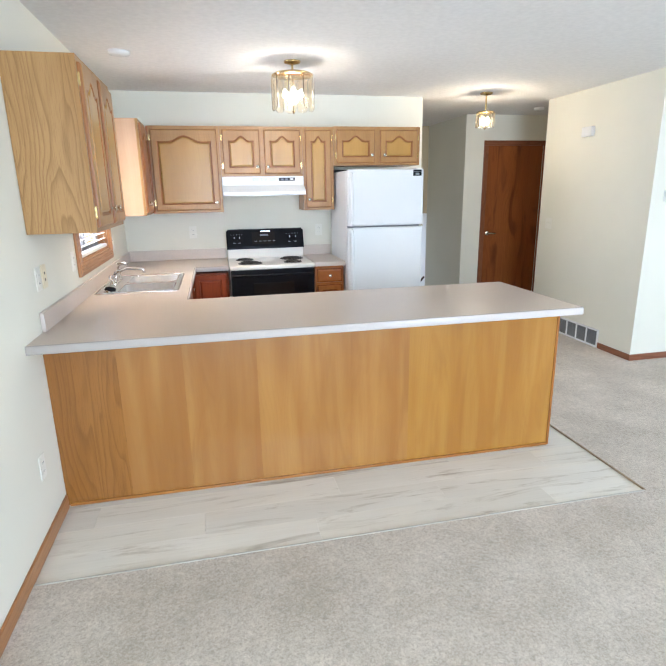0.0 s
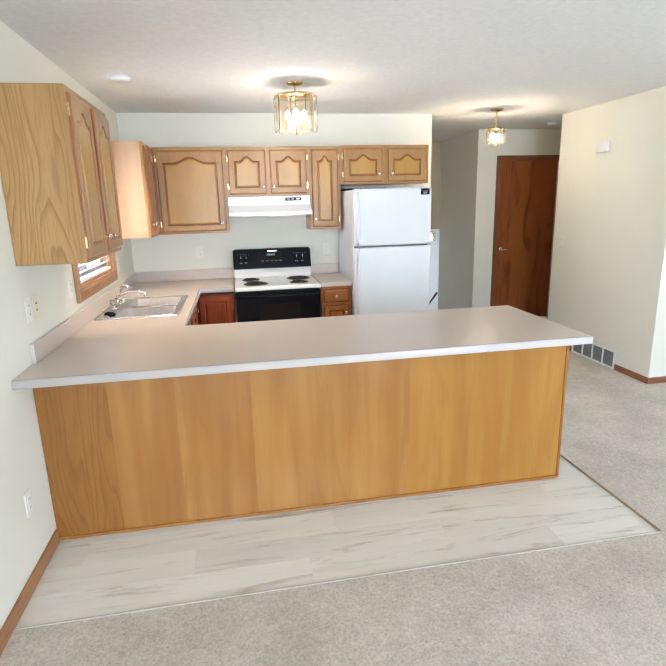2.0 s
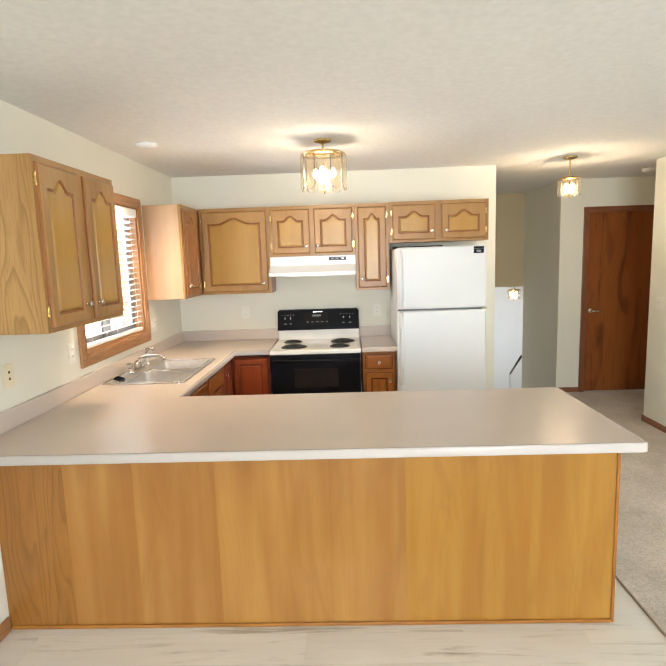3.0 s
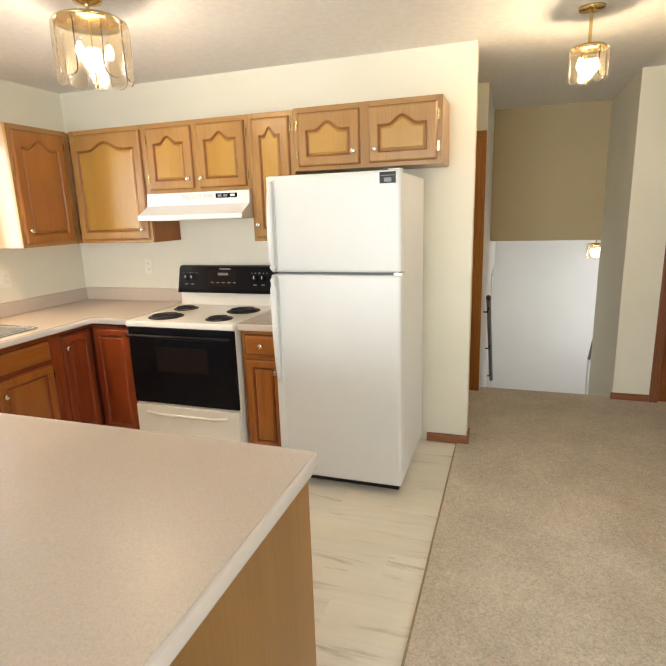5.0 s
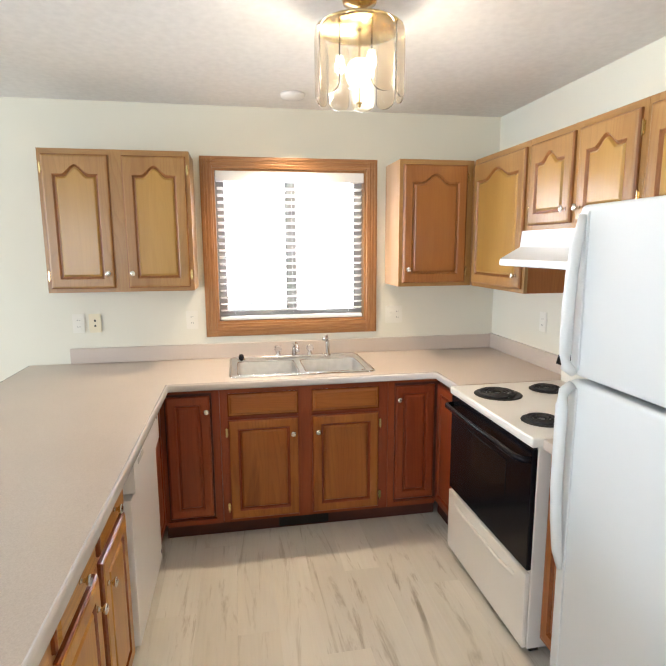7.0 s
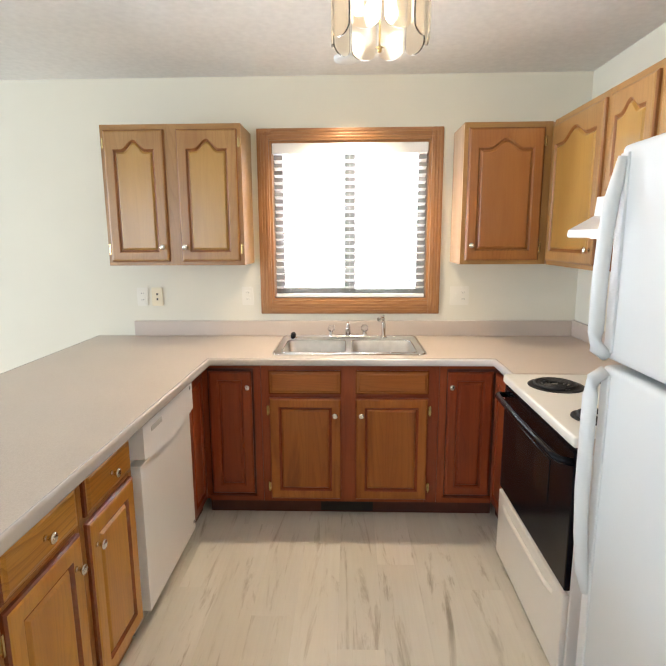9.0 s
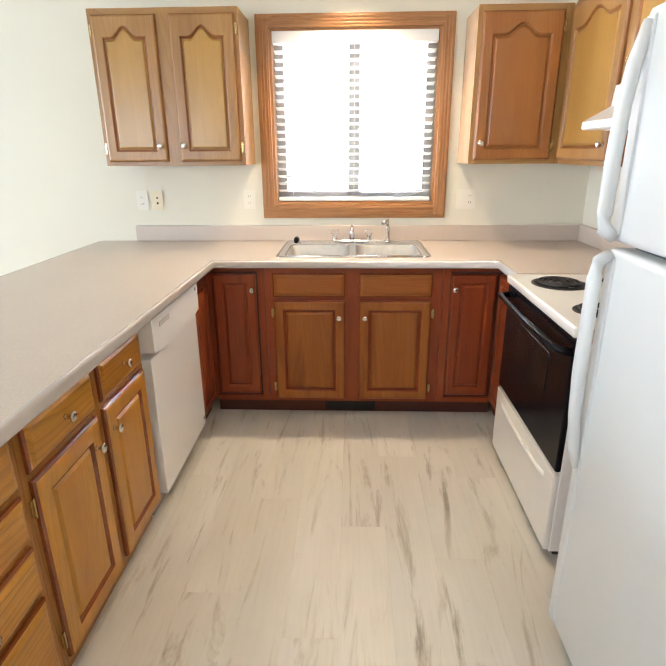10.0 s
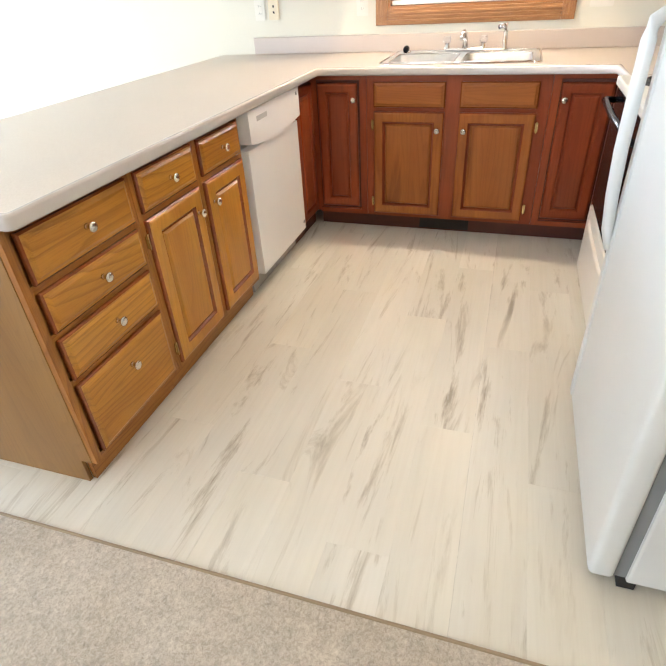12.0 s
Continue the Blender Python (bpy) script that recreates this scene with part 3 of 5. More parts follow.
def base_unit(label, a, b, group="kitchen base cabinets", mat=None):
    c = thing("base_cabinet", ((a[0] + b[0]) / 2, (a[1] + b[1]) / 2, 0), label, "cabinet", group)
    part("body", box((*a, TK), (*b, ZB - 0.02), 0.001, 1), mat or OAK_Z, c)
    return c


# sink base, with two false drawer fronts
c = base_unit("reddish shaded oak sink base cabinet with two doors and false fronts", (XW + 0.003, 5.675), (XB - B, 6.615))
c.children[0].data = mesh_of("body", (lambda bm: (bm.transform(Matrix.Translation(-origin(c))), bm)[1])(box((XW + 0.003, 5.675, TK), (XB - B, 6.615, 0.66), 0.001, 1)), RED_Z)
face_frame(c, FSW, 5.675, 6.615, TK, ZB, [(5.700, 0.025), (6.138, 0.042), (6.583, 0.032)], [(0.108, 0.014, 5.725, 6.551), (0.697, 0.012, 5.725, 6.551), (ZB - 0.017, 0.017, 5.725, 6.551)], RED_Y)
for u0, u1, k, h in ((5.716, 6.100, 6.068, 5.708), (6.176, 6.560, 6.207, 6.570)):
    add_drawer(c, FSW, u0, u1, 0.712, 0.838, SINKY, False)
    add_door(c, FSW, u0, u1, 0.115, 0.690, (k, 0.600), h, 0, SINKD, 0.05, SINKD)
reg = part("toe_register", box((XB - 0.0585, 5.985, 0.012), (XB - 0.052, 6.275, 0.072)), DARK, c, "dark metal heat register")
for i in range(9):
    part("louvre", box((XB - 0.0525, 5.995 + 0.031 * i, 0.018), (XB - 0.0505, 6.007 + 0.031 * i, 0.066)), DARK, reg)
part("toe_kick", box((XB - 0.075, 5.36, 0.0), (XB - 0.06, 6.93, TK)), TOE, c, "dark red-brown toe kick")

# corner units with doors on both legs
c = base_unit("reddish shaded oak corner base cabinet with folding doors", (XW + 0.003, 4.75), (XB - B, 5.673), mat=RED_Z)
part("body", box((XB - B, 4.75, TK), (1.672, YBP - B, ZB - 0.02)), RED_Z, c)
face_frame(c, FSW, 5.375, 5.673, TK, ZB, [(5.654, 0.019)], [(0.108, 0.014, 5.375, 5.635), (ZB - 0.012, 0.012, 5.375, 5.635)], RED_Y)
# dark board added for the shadow in the gap round the door
bm = bmesh.new()
bx(bm, (XB - B, 5.385, 0.13), (XB - 0.010, 5.632, 0.845))
part("gap_shadow_board", bm, TOE, c)
G = face((XB - 0.010, 0, 0), (0, 1, 0), (1, 0, 0))
add_door(c, G, 5.392, 5.622, 0.140, 0.832, (5.604, 0.750), None, 0, RED_Z, 0.045)
G = face((0, YBP - 0.004, 0), (1, 0, 0), (0, 1, 0))
add_door(c, G, 1.392, 1.655, 0.115, 0.840, None, None, 0, RED_Z, 0.045)
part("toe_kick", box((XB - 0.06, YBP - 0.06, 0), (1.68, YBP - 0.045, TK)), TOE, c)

c = base_unit("reddish shaded oak corner base cabinet with folding doors", (XW + 0.003, 6.617), (XB - B, YN - 0.003), mat=RED_Z)
part("body", box((XB - B, YBN + B, TK), (1.708, YN - 0.003, ZB - 0.02)), RED_Z, c)
face_frame(c, FSW, 6.617, 6.90, TK, ZB, [(6.636, 0.019)], [(0.108, 0.014, 6.655, 6.914), (ZB - 0.012, 0.012, 6.655, 6.914)], RED_Y)
# this dark sheet paints the gap's shade round the other recessed door
bm = bmesh.new()
bx(bm, (XB - B, 6.655, 0.13), (XB - 0.010, 6.93, 0.845))
part("gap_shadow_board", bm, TOE, c)
G = face((XB - 0.010, 0, 0), (0, 1, 0), (1, 0, 0))
add_door(c, G, 6.640 + 0.02, 6.898, 0.140, 0.832, (6.680, 0.755), None, 0, RED_Z, 0.045)
G = face((0, YBN + 0.004, 0), (1, 0, 0), (0, -1, 0))
add_door(c, G, 1.400, 1.690, 0.125, 0.840, None, None, 0, RED_Z, 0.045)
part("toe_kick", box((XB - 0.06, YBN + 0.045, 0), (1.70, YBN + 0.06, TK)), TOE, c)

# narrow unit between range and fridge
c = base_unit("narrow oak base cabinet with one drawer and one door", (2.504, YBN + B), (2.772, YN - 0.003), mat=SINKD)
face_frame(c, FRN, 2.504, 2.778, TK, ZB, [(2.512, 0.008), (2.768, 0.010)], [(0.108, 0.014, 2.52, 2.758), (0.705, 0.012, 2.52, 2.758), (ZB - 0.012, 0.012, 2.52, 2.758)], SINKY, grain=SINKD)
add_drawer(c, FRN, 2.524, 2.756, 0.722, 0.846, SINKY)
add_door(c, FRN, 2.524, 2.756, 0.120, 0.694, (2.728, 0.625), None, 0, SINKD, 0.045, SINKD, EDGE)
part("toe_kick", box((2.504, YBN + 0.05, 0), (2.778, YBN + 0.065, TK)), TOE, c)

# peninsula units
for label, u0, u1, k, h in (("golden oak base cabinet with drawer and door beside the dishwasher", 2.300, 2.668, 2.614, 2.318), ("golden oak base cabinet with one drawer and one door", 2.670, 3.052, 2.737, 3.038)):
    c = base_unit(label, (u0, 4.75), (u1, YBP - B))
    face_frame(c, FPN, u0, u1, TK, ZB, [(u0 + 0.014, 0.014), (u1 - 0.014, 0.014)], [(0.108, 0.014, u0 + 0.028, u1 - 0.028), (0.699, 0.012, u0 + 0.028, u1 - 0.028), (ZB - 0.012, 0.012, u0 + 0.028, u1 - 0.028)], OAK_X)
    add_drawer(c, FPN, u0 + 0.022, u1 - 0.022, 0.712, 0.846, GOLD_X)
    add_door(c, FPN, u0 + 0.022, u1 - 0.022, 0.120, 0.690, (k, 0.606), h, 0, GOLD_Z, 0.055, GOLD_Z, EDGE)
    part("toe_kick", box((u0, YBP - 0.06, 0), (u1, YBP - 0.045, TK)), OAK_X, c)
c = base_unit("golden oak base cabinet with a stack of four drawers", (3.054, 4.75), (3.522, YBP - B))
face_frame(c, FPN, 3.054, 3.535, TK, ZB, [(3.072, 0.018), (3.522, 0.013)], [(z, 0.012, 3.09, 3.509) for z in (0.107, 0.390, 0.547, 0.693, ZB - 0.012)], OAK_X)
for z0, z1 in ((0.705, 0.846), (0.559, 0.683), (0.402, 0.538), (0.120, 0.381)):
    add_drawer(c, FPN, 3.076, 3.500, z0, z1, GOLD_X, True, 0.055 if z0 < 0.2 else 0.004)
part("toe_kick", box((3.054, YBP - 0.06, 0), (3.52, YBP - 0.045, TK)), OAK_X, c)
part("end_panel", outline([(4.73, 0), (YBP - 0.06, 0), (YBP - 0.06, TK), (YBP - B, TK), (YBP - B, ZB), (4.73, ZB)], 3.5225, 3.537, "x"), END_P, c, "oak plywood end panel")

# plywood back of the peninsula, with its thin trims
pb = thing("peninsula_back_panel", (2.15, 4.73, 0), "golden oak plywood back panel of the peninsula", "panel")
SEAMS = (XW + 0.002, 1.098, 1.41, 1.78, 2.285, 2.62, 3.06, 3.530)
for (x0, x1), mt in zip(zip(SEAMS, SEAMS[1:]), (PLY_C, PLY, PLY, PLY_M, PLY_M, PLY_Y, PLY_Y)):
    part("veneer_sheet", box((x0, 4.728, 0.004), (x1 - 0.0002, 4.746, ZB)), mt, pb)
part("base_trim", box((XW + 0.015, 4.718, 0.002), (3.530, 4.7275, 0.018), 0.003), OAK_X, pb)
part("corner_trim", box((3.530, 4.722, 0.002), (3.544, 4.738, ZB - 0.004), 0.003), OAK_Z, pb, "reddish oak corner trim")

# worktop: one sheet round the U, with the sink's hole
SX0, SX1, SY0, SY1 = 0.850, 1.335, 5.748, 6.535
CE, CS, CN, CW_, CR = 3.548, 4.522, 5.419, 1.428, 6.880
EB = 0.012
xs = [XW + 0.001, SX0, SX1, CW_ - EB, 1.7145, CE - EB]
ys = [CS + EB, CN - EB, SY0, SY1, CR + EB, YN - 0.001]
RC = 0.024


def end_arcs(r, x_end, y_lo, y_hi):
    """The two rounded corners at the peninsula's end, as places going from south to north."""
    lo = [(x_end - r + r * math.cos(q), y_lo + r + r * math.sin(q)) for q in (radians(-90 + 15 * k) for k in range(7))]
    return lo + [(x, y_lo + y_hi - y) for x, y in lo[::-1]]


wt = thing("worktop", (1.6, 5.4, 0.874), "beige laminate worktop running round the U of base cabinets", "countertop")
bm = bmesh.new()
grid = {(i, j): bm.verts.new((x, y, 0.914)) for i, x in enumerate(xs) for j, y in enumerate(ys)}
for i in range(5):
    for j in range(5):
        if (i, j) == (4, 0):
            rim = [bm.verts.new((x, y, 0.914)) for x, y in end_arcs(RC - EB, xs[5], ys[0], ys[1])]
            bm.faces.new([grid[4, 0], *rim, grid[4, 1]])
        elif (j == 0 or i < 3 or (i == 3 and j == 4)) and not (i == 1 and j == 2):
            bm.faces.new((grid[i, j], grid[i + 1, j], grid[i + 1, j + 1], grid[i, j + 1]))
for v in [v for v in bm.verts if not v.link_faces]:
    bm.verts.remove(v)
ret = bmesh.ops.extrude_face_region(bm, geom=bm.faces[:])
bmesh.ops.translate(bm, vec=(0, 0, -0.040), verts=[g for g in ret["geom"] if isinstance(g, bmesh.types.BMVert)])
bmesh.ops.recalc_face_normals(bm, faces=bm.faces[:])
part("laminate_sheet", bm, LAM, wt)
rail_line = [Vector(p) for p in [(XW + 0.001, CS), *end_arcs(RC, CE, CS, CN), (CW_, CN), (CW_, CR), (1.7145, CR)]]
NOSE = [(-EB, 0.874), (-0.005, 0.874), (-0.0012, 0.8755), (0.0, 0.880), (0.0, 0.905), (-0.0016, 0.911), (-0.006, 0.9137), (-EB, 0.914)]
bm = bmesh.new()
rows = []
for k, p in enumerate(rail_line):
    d0 = (p - rail_line[k - 1]).normalized() if k else (rail_line[1] - p).normalized()
    d1 = (rail_line[k + 1] - p).normalized() if k + 1 < len(rail_line) else d0
    n0, n1 = Vector((d0.y, -d0.x)), Vector((d1.y, -d1.x))
    n = (n0 + n1) / (1 + n0.dot(n1))
    rows.append([bm.verts.new((p.x + n.x * o, p.y + n.y * o, z)) for o, z in NOSE])
for p, q in zip(rows, rows[1:]):
    for i in range(len(NOSE)):
        j = (i + 1) % len(NOSE)
        bm.faces.new((p[i], p[j], q[j], q[i]))
bm.faces.new(rows[0])
bm.faces.new(rows[-1])
bmesh.ops.recalc_face_normals(bm, faces=bm.faces[:])
part("edge_band", bm, LAM_E, wt, "rounded laminate edge band, pale with painted daylight", True)
solid("worktop", box((2.497, CR, 0.874), (2.79, YN - 0.001, 0.914), 0.006, 3), LAM, "short beige laminate worktop between range and fridge", "countertop")
solid("backsplash", box((XW + 0.001, 4.772, 0.9145), (XW + 0.021, YN - 0.021, 1.010), 0.004), LAM, "low beige laminate backsplash under the window", "backsplash")
solid("backsplash", box((XW + 0.001, YN - 0.020, 0.9145), (1.712, YN - 0.001, 1.014), 0.004), LAM, "low beige laminate backsplash behind the corner", "backsplash")
solid("backsplash", box((2.497, YN - 0.020, 0.9145), (2.79, YN - 0.001, 1.014), 0.004), LAM, "low beige laminate backsplash beside the fridge", "backsplash")

# ---- appliances ----
# range
rg = thing("range", (2.105, 7.2, 0), "almond electric coil range with black oven door and control panel", "stove")
RX0, RX1, RY0, RY1 = 1.722, 2.490, 6.872, 7.535
part("body", box((RX0 + 0.004, RY0, 0.035), (RX1 - 0.004, RY1, 0.885), 0.004), ALMOND, rg)
ck = box((RX0, 6.842, 0.876), (RX1, RY1 - 0.06, 0.914), 0.010, 3)
cooktop = part("cooktop", ck, ALMOND, rg, "almond enamel cooktop", True)
part("splash_riser", box((RX0 + 0.004, RY1 - 0.075, 0.90), (RX1 - 0.004, RY1, 1.01), 0.006), ALMOND, rg)
cpb = outline([(RY1 - 0.105, 1.004), (RY1, 1.004), (RY1, 1.185), (RY1 - 0.045, 1.196), (RY1 - 0.07, 1.190), (RY1 - 0.105, 1.03)], RX0, RX1, "x")
bmesh.ops.bevel(cpb, geom=[e for e in cpb.edges if abs(e.verts[0].co.x - e.verts[1].co.x) < 1e-5 and max(v.co.z for v in e.verts) > 1.1], offset=0.014, segments=3, affect="EDGES")
cp = part("control_panel", cpb, BLACK, rg, "glossy black control panel")
part("brand_bar", box((2.06, RY1 - 0.0775, 1.166), (2.15, RY1 - 0.0715, 1.176), 0.002, 1), CHROME, cp, "small bright nameplate bar")
slope = Vector((0, -0.977, 0.213))


def on_panel(u, s, r, h, mat, name, parent):
    p = Vector((u, RY1 - 0.105 + 0.035 * s, 1.03 + 0.16 * s))
    m = Matrix.Translation(p) @ slope.to_track_quat("Z", "Y").to_matrix().to_4x4()
    return part(name, lathe([(0, 0), (r, 0), (r, h * 0.4), (r * 0.8, h), (0, h)], 18, m), mat, parent, "", True)


for u in (RX0 + 0.075, RX0 + 0.125, RX1 - 0.145, RX1 - 0.085):
    k = on_panel(u, 0.50, 0.021, 0.022, BLACK, "dial", cp)
    part("pointer", box((u - 0.002, RY1 - 0.1135, 1.108), (u + 0.002, RY1 - 0.1085, 1.128)), WHITE, cp)
    part("dial_caption", box((u - 0.012, RY1 - 0.1030, 1.062), (u + 0.012, RY1 - 0.0965, 1.068)), GREY, cp)
    for d in (-0.028, 0.0, 0.028):
        part("dial_mark", box((u + d - 0.003, RY1 - 0.083, 1.142), (u + d + 0.003, RY1 - 0.0755, 1.148)), GREY, cp)
dp = bmesh.new()
for a in (((RX0 + 0.25, RY1 - 0.1005, 1.05), (RX1 - 0.29, RY1 - 0.0735, 1.165)),):
    (x0, ya, za), (x1, yb, zb) = a
    vs = [bm_v for bm_v in (dp.verts.new((x0, ya - 0.0035, za)), dp.verts.new((x1, ya - 0.0035, za)), dp.verts.new((x1, yb - 0.0035, zb)), dp.verts.new((x0, yb - 0.0035, zb)))]
    f0 = dp.faces.new(vs)
    r0 = bmesh.ops.extrude_face_region(dp, geom=[f0])
    bmesh.ops.translate(dp, vec=(0, 0.003, 0), verts=[g for g in r0["geom"] if isinstance(g, bmesh.types.BMVert)])
    bmesh.ops.recalc_face_normals(dp, faces=dp.faces[:])
part("clock_display", dp, BLACKG, cp, "dark glass clock display")
for i in range(5):
    x = RX0 + 0.275 + 0.045 * i
    part("button_mark", box((x, RY1 - 0.1015, 1.075), (x + 0.022, RY1 - 0.0945, 1.081)), GREY, cp)
part("display_digits", box((RX0 + 0.33, RY1 - 0.0865, 1.128), (RX0 + 0.41, RY1 - 0.0835, 1.145)), GREY, cp)


def burner(x, y, r):
    m = Matrix.Translation((x, y, 0.914))
    part("drip_pan", lathe([(r * 0.3, -0.001), (r * 0.85, 0.0005), (r * 1.0, 0.004), (r * 1.13, 0.0035), (r * 1.15, 0.0005)], 28, m), COIL, cooktop, "dark drip pan", True)
    pts = []
    turns = 4 if r > 0.09 else 3
    for i in range(turns * 22 + 1):
        t = i / 22
        rr = 0.018 + (r * 0.93 - 0.018) * t / turns
        pts.append((x + rr * math.cos(2 * math.pi * t), y + rr * math.sin(2 * math.pi * t), 0.924))
    part("coil", tube(pts, 0.0055, 6), COIL, cooktop, "black heating coil", True)


burner(1.915, 7.005, 0.098)
burner(1.880, 7.285, 0.075)
burner(2.335, 7.268, 0.098)
burner(2.310, 6.995, 0.075)
od = part("oven_door", box((RX0 + 0.006, 6.852, 0.375), (RX1 - 0.006, RY0 + 0.001, 0.868), 0.006), BLACK, rg, "glossy black oven door")
part("window_pane", box((1.925, 6.8495, 0.59), (2.295, 6.8525, 0.752), 0.001, 1), BLACKG, od, "dark tinted oven window")
part("handle", tube([(RX0 + 0.02, 6.853, 0.822), (RX0 + 0.03, 6.818, 0.826), (RX0 + 0.06, 6.806, 0.828), (2.105, 6.800, 0.828), (RX1 - 0.06, 6.806, 0.828), (RX1 - 0.03, 6.818, 0.826), (RX1 - 0.02, 6.853, 0.822)], 0.013, 10), BLACK, od, "black bar handle", True)
part("vent_gap", box((RX0 + 0.01, 6.858, 0.866), (RX1 - 0.01, 6.90, 0.878)), DARK, rg)
dw_ = part("storage_drawer", box((RX0 + 0.006, 6.850, 0.040), (RX1 - 0.006, RY0 + 0.001, 0.360), 0.008), ALMOND, rg, "almond storage drawer")
part("pull_ridge", tube([(x, 6.8525 - 0.007 * min(1, k, 12 - k), 0.300 + 0.012 * max(0, 1 - min(k, 12 - k) / 2)) for k, x in ((k, RX0 + 0.09 + (RX1 - RX0 - 0.18) * k / 12) for k in range(13))], 0.009, 10), ALMOND, dw_, "pressed finger pull", True)
for x in (RX0 + 0.05, RX1 - 0.05):
    part("foot", box((x - 0.02, 6.90, 0.0), (x + 0.02, 6.94, 0.04)), DARK, rg)

# range hood
hd = thing("range_hood", (2.09, 7.3, 1.52), "white range hood under the short cabinet", "range hood")
part("canopy", outline([(YN - 0.002, 1.690), (YN - 0.345, 1.690), (YN - 0.352, 1.612), (YN - 0.452, 1.556), (YN - 0.458, 1.552), (YN - 0.460, 1.526), (YN - 0.452, 1.520), (YN - 0.002, 1.520)], 1.716, 2.468, "x"), WHITE, hd)
part("switch_plate", box((2.235, YN - 0.3515, 1.648), (2.385, YN - 0.340, 1.676)), BLACK, hd, "black switch plate")
for x in (2.252, 2.292):
    part("switch", box((x, YN - 0.3565, 1.655), (x + 0.026, YN - 0.3505, 1.669)), GREY, hd)
part("badge", box((2.340, YN - 0.3540, 1.656), (2.370, YN - 0.3505, 1.670)), WHITE, hd)
hood_slot = plain("hood_slot", (0.52, 0.52, 0.51), 0.5)
for i in range(3):
    for k in range(4):
        part("louvre", box((1.985 + 0.078 * i, YN - 0.3510, 1.650 + 0.007 * k), (2.050 + 0.078 * i, YN - 0.346, 1.653 + 0.007 * k)), hood_slot, hd)
part("filter", box((1.80, YN - 0.40, 1.5165), (2.38, YN - 0.10, 1.5205)), STEEL, hd)

# fridge
FX0, FX1, FY = 2.788, 3.500, 6.762
fg = thing("refrigerator", (3.155, 7.13, 0), "white top-freezer refrigerator with two doors", "refrigerator")
part("cabinet", box((FX0 + 0.004, 6.850, 0.055), (FX1 - 0.006, 7.50, 1.722), 0.008), FRIDGE, fg)
part("base_grille", box((FX0 + 0.03, 6.845, 0.0), (FX1 - 0.03, 6.885, 0.056)), DARK, fg)
part("gasket", box((FX0 + 0.014, FY + 0.058, 0.065), (FX1 - 0.014, 6.852, 1.716)), GREY, fg)
for nm, z0, z1 in (("freezer_door", 1.236, 1.730), ("fridge_door", 0.062, 1.222)):
    d = part(nm, box((FX0, FY, z0), (FX1, FY + 0.060, z1), 0.020, 4), FRIDGE, fg, "", True)
    hx = FX0 + 0.030
    if nm == "freezer_door":
        pts = [(z0 + 0.012, 0.006), (z0 + 0.030, 0.030), (z0 + 0.07, 0.036), (z0 + 0.20, 0.036), (z0 + 0.30, 0.032), (z0 + 0.38, 0.024), (z1 - 0.03, 0.006)]
    else:
        pts = [(z1 - 0.012, 0.006), (z1 - 0.030, 0.030), (z1 - 0.07, 0.036), (z1 - 0.32, 0.036), (z1 - 0.44, 0.030), (z1 - 0.54, 0.020), (z1 - 0.60, 0.004)]
    part("handle", tube([(hx, FY - o, z) for z, o in pts], [0.015, 0.0175, 0.0175, 0.0175, 0.017, 0.016, 0.013], 10), FRIDGE, d, "white bowed bar handle", True)
    part("handle_trim", box((FX0 + 0.013, FY - 0.006, z0 + 0.02), (FX0 + 0.048, FY + 0.004, z1 - 0.02), 0.003), FRIDGE, d)
part("hinge_cover", box((FX1 - 0.07, 6.79, 1.7305), (FX1 - 0.008, 6.88, 1.738), 0.003), WHITE, fg)
part("centre_hinge", box((FX1 - 0.036, FY + 0.004, 1.2235), (FX1 + 0.003, 6.85, 1.2345)), NICKEL, fg)
bd = part("energy_label", box((3.396, FY - 0.0015, 1.668), (3.476, FY + 0.003, 1.721)), BLACK, fg, "small black label with white print")
part("label_print", box((3.418, FY - 0.0025, 1.675), (3.454, FY - 0.0012, 1.694)), GREY, bd)
part("label_print", box((3.402, FY - 0.0025, 1.703), (3.470, FY - 0.0012, 1.706)), GREY, bd)
# dark strip added for the shadow line behind the fridge top
part("coil_cover", box((FX0 + 0.03, 7.46, 1.722), (FX1 - 0.22, 7.50, 1.752)), DARK, fg)

# dishwasher
dw = thing("dishwasher", (1.985, 5.1, 0), "white built-in dishwasher beside the corner cabinet", "dishwasher")
DX0, DX1, DY = 1.690, 2.288, 5.388
part("tub", box((DX0, 4.78, 0.10), (DX1, 5.335, 0.865)), DISHW, dw)
part("door_panel", box((DX0 + 0.003, 5.336, 0.115), (DX1 - 0.003, DY - 0.004, 0.708), 0.004), DISHW, dw)
n = 16
pts = [(DX0 + 0.003, 0.868), (DX0 + 0.003, 0.735)]
pts += [(DX0 + 0.003 + (DX1 - DX0 - 0.006) * i / n, 0.735 - 0.028 * math.sin(math.pi * i / n)) for i in range(1, n)]
pts += [(DX1 - 0.003, 0.735), (DX1 - 0.003, 0.868)]
ctrl = part("control_strip", outline(pts, 5.336, DY + 0.014, "y"), DISHW, dw, "white control strip with a curved lower edge")
part("vent", box((DX1 - 0.19, DY + 0.0135, 0.815), (DX1 - 0.08, DY + 0.0155, 0.835)), plain("pale_vent", (0.50, 0.50, 0.49), 0.5), ctrl, "pale grey vent slot")
part("badge", box((DX0 + 0.03, DY + 0.0135, 0.835), (DX0 + 0.045, DY + 0.0155, 0.85)), GREY, ctrl)
part("logo_mark", box((DX0 + 0.020, DY - 0.0045, 0.155), (DX0 + 0.034, DY - 0.002, 0.168)), GREY, dw)
